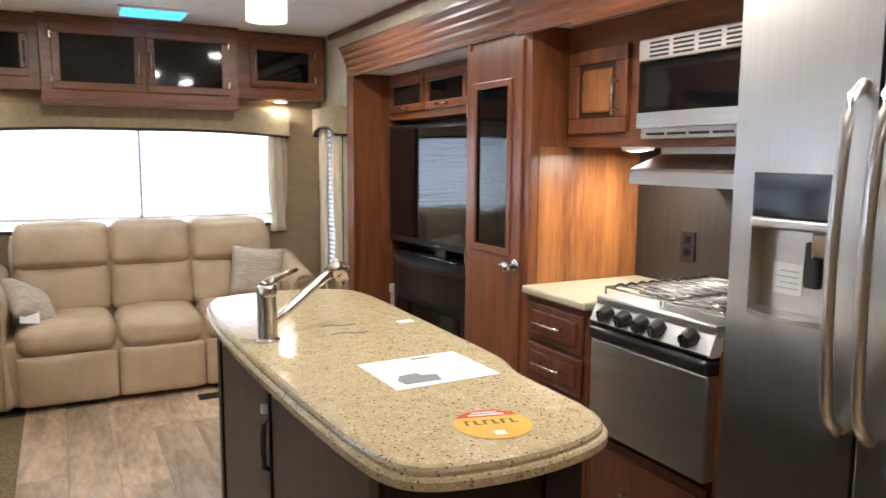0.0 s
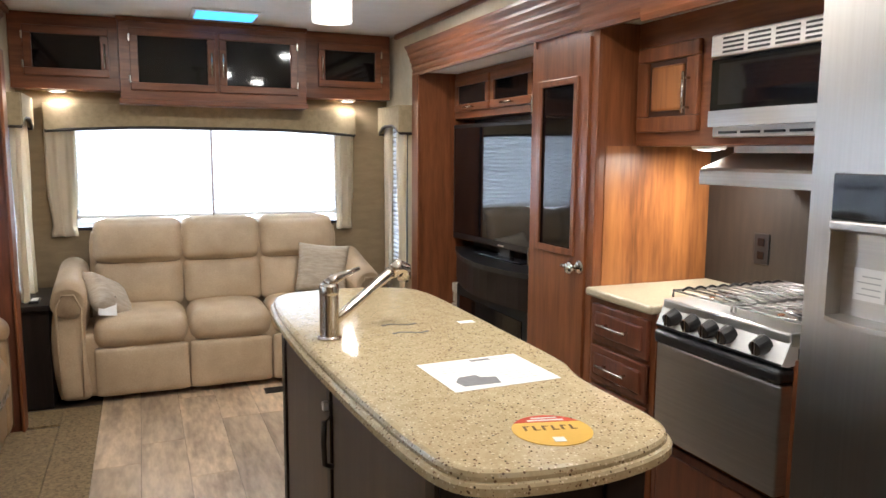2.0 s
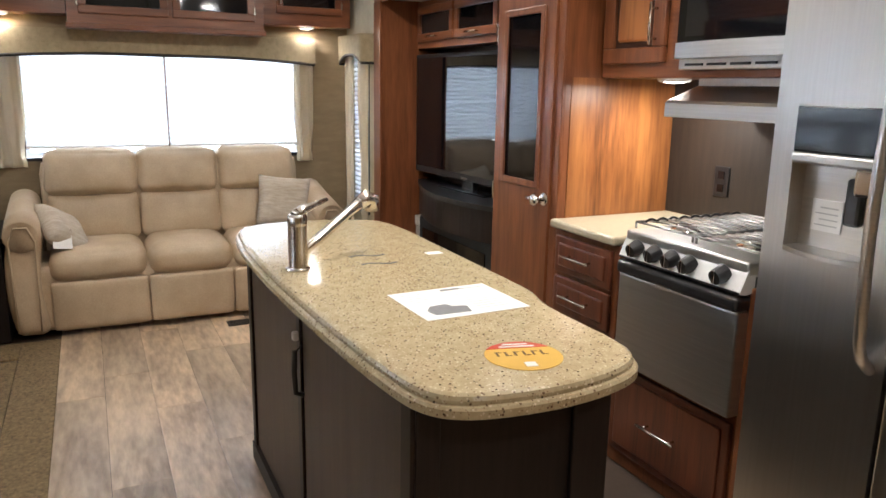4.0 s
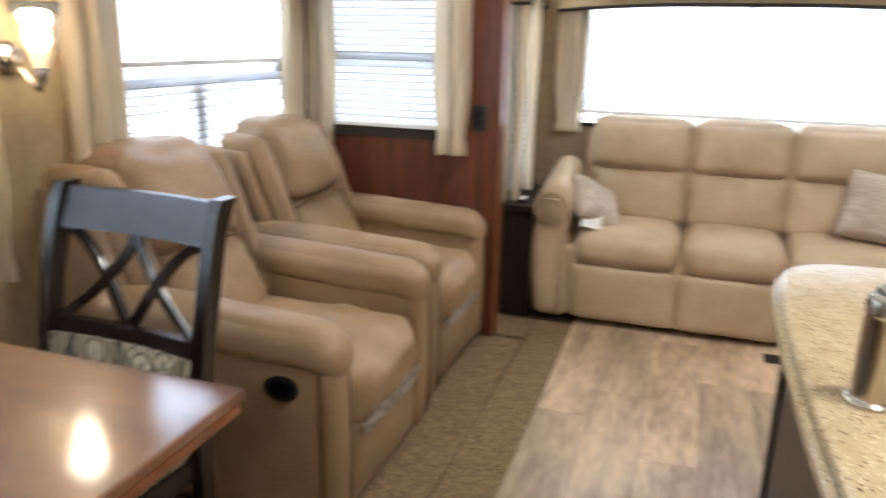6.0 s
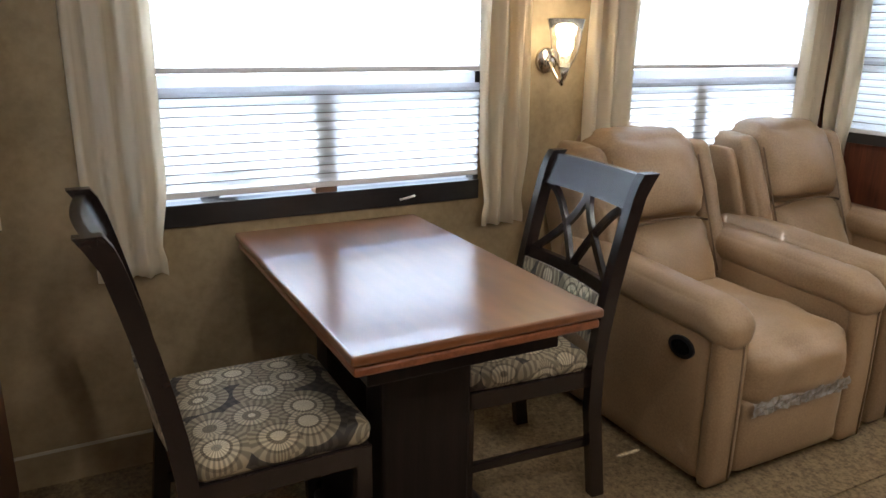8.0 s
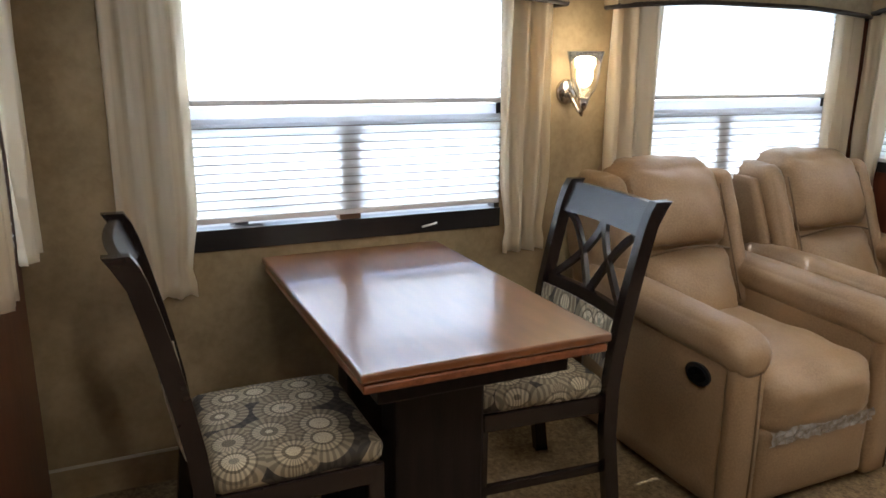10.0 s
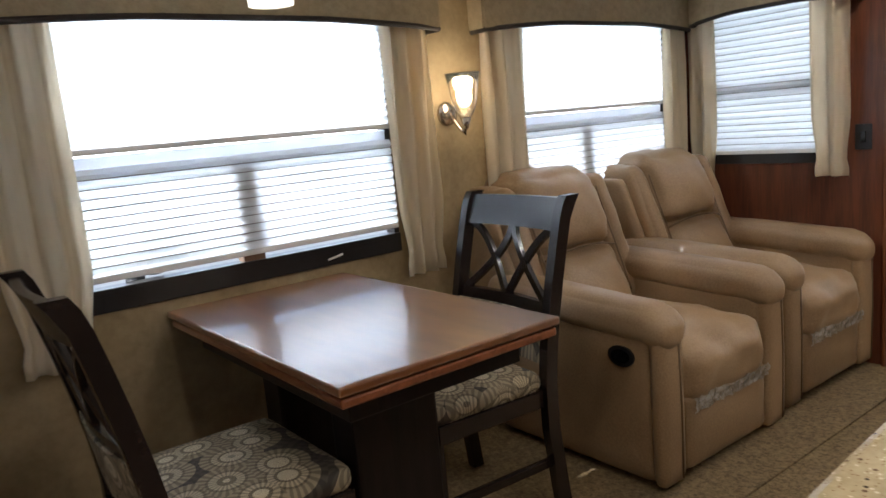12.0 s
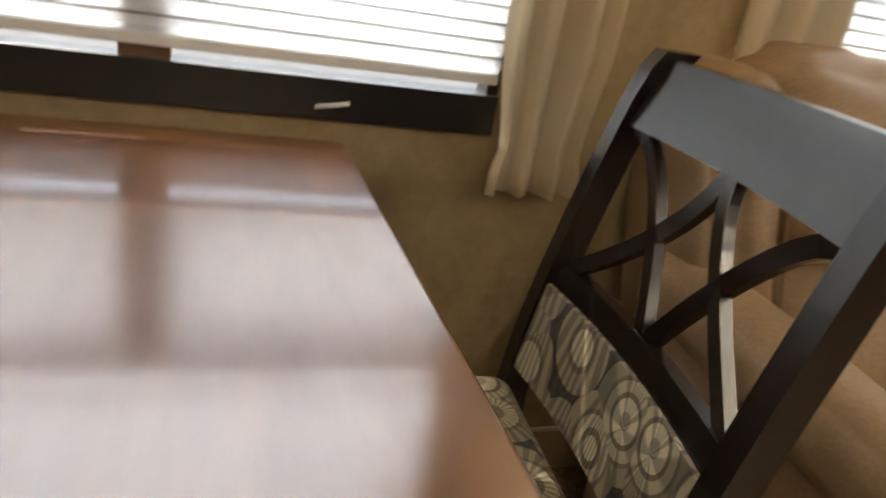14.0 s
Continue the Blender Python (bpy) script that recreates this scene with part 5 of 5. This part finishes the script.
ring = [(2.218, PY1 + 0.01), (2.218, KY1 - 0.004)] + [(2.09 - 0.185 * math.sin(math.pi * k / 16), KY1 - 0.004 - (KY1 - PY1 - 0.014) * k / 16) for k in range(17)]
add_prism(bm, ring, 0.79, 0.815)
mesh_ob("shelf_edge", bm, BLACK, mc)
tv = thing("television", 2.145, 3.72, 0.815, "large black flat-screen television on the media cabinet shelf", "television", rz=4)
box("case", -0.04, 0.025, -0.60, 0.60, 0.06, 0.77, BLACK, tv, 0.008)
box("screen", -0.0435, -0.0402, -0.575, 0.575, 0.10, 0.748, SCREEN, tv, 0)
box("stand", -0.07, 0.02, -0.25, 0.25, 0.0, 0.012, GLOSSBLACK, tv, 0.004)
box("neck", -0.02, 0.015, -0.06, 0.06, 0.011, 0.08, BLACK, tv, 0.004)
box("badge", -0.0445, -0.0400, -0.03, 0.03, 0.072, 0.08, STEEL, tv, 0)
fp = thing("electric_fireplace", 2.09, 3.72, 0.081, "black electric fireplace with pale stone strips at its sides", "fireplace")
box("firebox", -0.055, 0.008, -0.46, 0.46, 0.0, 0.53, FIREBLACK, fp, 0.006)
box("glass_front", -0.062, -0.0555, -0.40, 0.40, 0.06, 0.46, GLOSSBLACK, fp, 0)
for s in (-1, 1):
    for k in range(8):
        box("stone", -0.05 - 0.006 * (k % 2), 0.006, s * 0.50 - 0.035, s * 0.50 + 0.035, k * 0.065 + 0.002, k * 0.065 + 0.062, STONE, fp, 0.006)
bm = bmesh.new()
add_box(bm, -0.0005, 0.0005, -0.06, 0.06, -0.035, 0.035)
tg = mesh_ob("hanging_card", bm, PAPER)
tg.matrix_world = pose(2.05, 3.02, 1.625, 0, 12, 0)
tagged(tg, "small white card hanging below the media cabinet doors", "card")
bm = bmesh.new()
for k in range(3):
    add_box(bm, -0.0015, -0.0006, -0.04 + k * 0.028, -0.022 + k * 0.028, -0.012, 0.008)
mesh_ob("print_bars", bm, INK, tg)

# raised slide floor under the kitchen, with its black edge
tagged(box("slide_ledge", 1.62, KX, 1.33, KY1, -0.002, 0.078, JOINT, bevel=0), kind="structure")
tagged(box("slide_ledge_edge", 1.60, 1.6195, 1.33, KY1, 0.0, 0.084, BLACK), kind="structure")

# drawer base and counter
bc = cabinet_thing("base_cabinet", "cherry base cabinet with stacked drawers and nickel pulls", "", "base cabinet")
box("body", 1.832, KX - 0.002, 2.003, PY0 - 0.003, 0.08, 0.868, CHERRY, bc)


def drawer(y0, y1, z0, z1, parent, x=1.832):
    bm = bmesh.new()
    add_box(bm, x - 0.016, x - 0.0005, y0, y1, z0, z1, 0.006)
    add_box(bm, x - 0.022, x - 0.0155, y0 + 0.028, y1 - 0.028, z0 + 0.028, z1 - 0.028, 0.006)
    d = mesh_ob("drawer", bm, MAHOGANY, parent)
    ym, zm = (y0 + y1) / 2, (z0 + z1) / 2 + 0.005
    bm = bmesh.new()
    add_tube(bm, [(x - 0.052, ym - 0.085, zm), (x - 0.052, ym + 0.085, zm)], 0.0055)
    for s in (-1, 1):
        add_tube(bm, [(x - 0.02, ym + s * 0.06, zm), (x - 0.052, ym + s * 0.06, zm)], 0.004)
    mesh_ob("handle", bm, NICKEL, d, True)


for z0, z1 in ((0.70, 0.845), (0.545, 0.685), (0.38, 0.53), (0.12, 0.365)):
    drawer(2.03, PY0 - 0.03, z0, z1, bc)
ct = tagged(new("kitchen_counter"), "cream laminate counter on the cherry base cabinet", "counter")
bm = bmesh.new()
add_box(bm, 1.80, KX - 0.001, 2.001, PY0 - 0.004, 0.870, 0.902, 0.010, 3)
mesh_ob("slab", bm, LAMINATE, ct)
box("back_panel_by_stove", 1.86, KX - 0.001, 1.33, 1.425, 0.870, 0.90, LAMINATE, ct, 0.004)
bs = tagged(box("backsplash", KX - 0.008, KX - 0.0005, 1.33, PY0 - 0.004, 0.903, 1.44, BRONZE, None, 0), kind="structure")
ol = thing("wall_outlet", KX - 0.009, 2.10, 1.06, "dark brown wall outlet on the backsplash", "outlet")
box("plate", -0.006, 0.0, -0.036, 0.036, -0.058, 0.058, BLACK, ol, 0.003)
for z in (-0.025, 0.025):
    box("socket", -0.009, -0.0055, -0.016, 0.016, z - 0.015, z + 0.015, GLOSSBLACK, ol, 0.002)
ol2 = thing("wall_outlet", -0.455, SY1 - 0.001, 1.03, "black wall switch on the mahogany end wall", "switch")
box("plate", -0.035, 0.035, -0.008, 0.0, -0.055, 0.055, BLACK, ol2, 0.003)
box("rocker", -0.012, 0.012, -0.013, -0.007, -0.025, 0.025, GLOSSBLACK, ol2, 0.002)

# gas range
r = thing("gas_range", 1.80, 1.682, 0.055, "stainless steel gas range with black knobs and wire grates", "stove")
W = 0.258
box("body", 0.03, 0.56, -W, W, 0.42, 0.845, BLACK, r)
bm = bmesh.new()
add_box(bm, 0.0, 0.575, -W, W, 0.845, 0.888, 0.008)
mesh_ob("cooktop", bm, PANELSTEEL, r)
bm = bmesh.new()
add_prism(bm, [(-0.025, 0.80), (-0.005, 0.795), (0.05, 0.80), (0.05, 0.886), (0.012, 0.886)], -W + 0.001, W - 0.001, "y")
mesh_ob("control_panel", bm, ENAMEL, r)
box("panel_line", -0.0275, 0.0, -W + 0.003, W - 0.003, 0.7985, 0.8045, BLACK, r, 0.001)
bm = bmesh.new()
add_box(bm, -0.035, 0.03, -W, W, 0.745, 0.79, 0.014, 3)
mesh_ob("door_grip", bm, BLACK, r)
box("oven_door", -0.02, 0.03, -W + 0.004, W - 0.004, 0.43, 0.744, PANELSTEEL, r, 0.006)
for y in (0.181, 0.097, 0.020, -0.052, -0.180):
    bm = bmesh.new()
    add_tube(bm, [(-0.006, y, 0.842), (-0.02, y, 0.838), (-0.045, y, 0.831)], [0.028, 0.026, 0.021], 18)
    k = mesh_ob("knob", bm, BLACK, r, False)
    box("grip", -0.052, -0.03, y - 0.005, y + 0.005, 0.815, 0.852, CHROME, k, 0.002)
for x, y in ((0.16, -0.13), (0.16, 0.15), (0.42, 0.0)):
    bm = bmesh.new()
    add_tube(bm, [(x, y, 0.888), (x, y, 0.898), (x, y, 0.902), (x, y, 0.912), (x, y, 0.915)], [0.055, 0.05, 0.035, 0.035, 0.025], 20)
    mesh_ob("burner", bm, CHROME, r, True)
bm = bmesh.new()
for s in (-1, 1):
    yc = s * 0.138
    ring = [(0.05, yc - 0.13), (0.53, yc - 0.13), (0.53, yc + 0.13), (0.05, yc + 0.13), (0.05, yc - 0.13)]
    add_tube(bm, [(a, b, 0.908) for a, b in ring], 0.004, 8)
    for k in range(1, 12):
        xx = 0.05 + 0.48 * k / 12
        add_tube(bm, [(xx, yc - 0.13, 0.908), (xx, yc - 0.06, 0.914), (xx, yc + 0.06, 0.914), (xx, yc + 0.13, 0.908)], 0.0032, 6)
    for a, b in ring[:4]:
        add_tube(bm, [(a, b, 0.908), (a, b, 0.885)], 0.004, 6)
mesh_ob("wire_grate", bm, WIRE, r, True)
bm = bmesh.new()
for yy in (-0.268 + 0.02, 0.268 - 0.02):
    add_tube(bm, [(0.07 + 0.44 * k / 60, yy, 0.908 + 0.010 * abs(math.sin(k / 60 * 9 * math.pi))) for k in range(61)], 0.004, 6)
mesh_ob("scalloped_rail", bm, BLACK, r, True)
sd = cabinet_thing("stove_drawer_cabinet", "dark cherry drawer cabinet under the gas range", "", "drawer cabinet")
box("body", 1.832, KX - 0.003, 1.432, 1.999, 0.08, 0.474, CHERRY, sd)
drawer(1.445, 1.98, 0.14, 0.455, sd)
box("filler_strip", 1.822, 1.85, 1.327, 1.430, 0.08, 0.868, CHERRY, sd)

# hood
h = thing("range_hood", KX - 0.009, 1.715, 1.31, "stainless steel range hood below the microwave", "range hood")
bm = bmesh.new()
add_prism(bm, [(0.0, 0.0), (-0.395, 0.0), (-0.395, 0.045), (-0.385, 0.055), (-0.25, 0.105), (-0.25, 0.129), (0.0, 0.129)], -0.295, 0.295, "y")
mesh_ob("canopy", bm, STEEL, h)
box("switch", -0.401, -0.394, -0.20, -0.175, 0.013, 0.035, BLACK, h, 0.002)
box("switch", -0.401, -0.394, -0.26, -0.235, 0.013, 0.035, BLACK, h, 0.002)

# uppers and microwave
UX = 2.01
uc = cabinet_thing("upper_cabinet", "cherry upper cabinet with a raised-panel door and nickel pull", "", "upper cabinet")
box("body", UX, KX - 0.002, 1.33, PY0 - 0.003, 1.4395, SLIDE_CEIL - 0.002, CHERRY_Y, uc)
bm = bmesh.new()
for a in ((2.045, 2.375, 1.49, 1.545), (2.045, 2.375, 1.745, 1.80), (2.045, 2.105, 1.545, 1.745), (2.315, 2.375, 1.545, 1.745)):
    add_box(bm, UX - 0.021, UX - 0.001, a[0], a[1], a[2], a[3], 0.005)
d = mesh_ob("door", bm, CHERRY, uc)
# darker backing board that shows round the raised panel
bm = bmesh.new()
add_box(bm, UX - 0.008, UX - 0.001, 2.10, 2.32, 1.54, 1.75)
mesh_ob("groove", bm, DARKCHERRY, d)
bm = bmesh.new()
add_box(bm, UX - 0.019, UX - 0.006, 2.125, 2.295, 1.565, 1.725, 0.010, 2)
mesh_ob("raised_panel", bm, HONEY, d)
bm = bmesh.new()
add_tube(bm, [(UX - 0.05, 2.085, 1.55), (UX - 0.05, 2.085, 1.69)], 0.006)
for z in (1.57, 1.67):
    add_tube(bm, [(UX - 0.02, 2.085, z), (UX - 0.05, 2.085, z)], 0.004)
mesh_ob("handle", bm, NICKEL, d, True)
mw = thing("microwave_oven", UX, 1.66, 1.464, "stainless steel over-range microwave oven with black door", "microwave")
box("case", -0.03, 0.10, -0.295, 0.295, 0.0, 0.328, STEEL, mw, 0.004)
box("door", -0.052, -0.031, -0.29, 0.29, 0.083, 0.249, GLOSSBLACK, mw, 0.006)
box("door_window", -0.0545, -0.0515, -0.16, 0.25, 0.103, 0.232, SCREEN, mw, 0.0)
bm = bmesh.new()
prev = []
add_prism(bm, [(-0.05 - 0.03 * math.sin(math.pi * k / 12), -0.295 + 0.59 * k / 12) for k in range(13)] + [(-0.03, 0.295), (-0.03, -0.295)], 0.035, 0.085)
mesh_ob("chin", bm, STEEL, mw)
box("top_grille", -0.052, -0.031, -0.295, 0.295, 0.252, 0.326, STEEL, mw, 0.006)
for k in range(5):
    for j in range(4):
        box("vent_slot", -0.0545, -0.0515, 0.24 - k * 0.105 - 0.085, 0.24 - k * 0.105, 0.264 + j * 0.014, 0.271 + j * 0.014, BLACK, mw, 0)
for k in range(6):
    box("lower_slot", -0.036, -0.0295, 0.26 - k * 0.095 - 0.075, 0.26 - k * 0.095, 0.012, 0.020, BLACK, mw, 0)

# refrigerator
FX = 1.72
fr = thing("refrigerator", FX, 0.965, 0.0, "stainless steel side-by-side refrigerator with a water dispenser", "refrigerator")
box("case", 0.065, 0.66, -0.42, 0.36, 0.08, 1.80, BLACK, fr, 0.004)
bm = bmesh.new()
# freezer door with the dispenser's recess left open
for a in ((0.298, 0.36, 0.09, 1.80), (0.004, 0.072, 0.09, 1.80), (0.072, 0.298, 0.09, 1.02), (0.072, 0.298, 1.37, 1.80)):
    add_box(bm, 0.0, 0.06, a[0], a[1], a[2], a[3])
bmesh.ops.remove_doubles(bm, verts=bm.verts[:], dist=1e-5)
mesh_ob("freezer_door", bm, STEEL_V, fr)
box("fridge_door", 0.0, 0.06, -0.42, -0.004, 0.09, 1.80, STEEL_V, fr, 0.006)
box("dispenser_back", 0.05, 0.064, 0.072, 0.298, 1.02, 1.37, STEEL, fr, 0)
box("dispenser_panel", -0.006, 0.05, 0.074, 0.296, 1.262, 1.368, GLOSSBLACK, fr, 0.004)
box("dispenser_lip", -0.012, 0.05, 0.074, 0.296, 1.235, 1.261, STEEL, fr, 0.006)
bm = bmesh.new()
add_prism(bm, [(0.05, 0.075), (0.05, 0.295)] + [(-0.005 - 0.03 * math.sin(math.pi * k / 12), 0.295 - 0.22 * k / 12) for k in range(13)], 1.022, 1.034)
mesh_ob("drip_tray", bm, STEEL, fr)
box("paddle", 0.025, 0.05, 0.13, 0.17, 1.10, 1.21, BLACK, fr, 0.008)
box("nozzle", 0.02, 0.049, 0.10, 0.15, 1.17, 1.235, CHROME, fr, 0.008)
box("notice", 0.047, 0.0495, 0.185, 0.265, 1.075, 1.15, PAPER, fr, 0)
for k in range(4):
    box("notice_line", 0.0462, 0.0469, 0.195, 0.255 - 0.012 * (k % 2), 1.088 + k * 0.014, 1.091 + k * 0.014, PALEINK, fr, 0)
for s, y in ((1, 0.036), (-1, -0.036)):
    bm = bmesh.new()
    pts = [(0.0, y, 0.80), (-0.035, y, 0.83)] + [(-0.05 - 0.018 * math.sin(math.pi * k / 10), y, 0.87 + 0.62 * k / 10) for k in range(11)] + [(-0.035, y, 1.53), (0.0, y, 1.56)]
    add_tube(bm, pts, 0.013, 12)
    mesh_ob("handle", bm, STEEL, fr, True)
fc = cabinet_thing("refrigerator_surround", "cherry cabinet surround over and beside the refrigerator", "", "cabinet")
box("top_box", FX + 0.09, KX - 0.002, 0.53, 1.329, 1.805, SLIDE_CEIL - 0.003, CHERRY_Y, fc)
box("side", FX + 0.09, KX - 0.002, -0.595, 0.52, 0.0, SLIDE_CEIL - 0.003, CHERRY, fc)

# floor vent in front of the sofa
fv = thing("floor_vent", 0.93, 4.32, 0.0005, "small brown metal floor vent in the plank floor", "floor vent")
box("plate", -0.07, 0.07, -0.05, 0.05, 0.0, 0.004, BRONZE, fv, 0.001)
for k in range(6):
    box("slot", -0.055, 0.055, -0.04 + k * 0.015, -0.033 + k * 0.015, 0.0035, 0.0045, FIREBLACK, fv, 0)

# ---- floor planks ----
PL, PW = 1.1, 0.2
plank_me = {}


def plank(x0, x1, y0, y1):
    key = (round(x1 - x0, 3), round(y1 - y0, 3))
    if key not in plank_me:
        bm = bmesh.new()
        add_box(bm, 0.0008, key[0] - 0.0008, 0.0008, key[1] - 0.0008, -0.005, 0.0, 0.0008, 1)
        me = bpy.data.meshes.new("plank")
        bm.to_mesh(me)
        bm.free()
        me.materials.append(PLANK)
        plank_me[key] = me
    ob = new("plank", plank_me[key])
    ob.parent = bpy.data.objects["floor"]
    ob.location = (x0, y0, 0)


rnd = random.Random(7)
x = -0.02
while x < 1.84:
    y = -1.55 - rnd.choice((0.0, 0.23, 0.46, 0.69))
    x1 = min(x + PW, 1.86)
    while y < 5.0:
        a, b = max(y, -1.59), min(y + PL, 5.04)
        if b - a > 0.03:
            plank(x, x1, round(a, 3), round(b, 3))
        y += PL
    x += PW
for k in range(3):
    plank(LW + 0.005 + k * 0.135, LW + 0.005 + (k + 1) * 0.135, -1.59, 0.32)
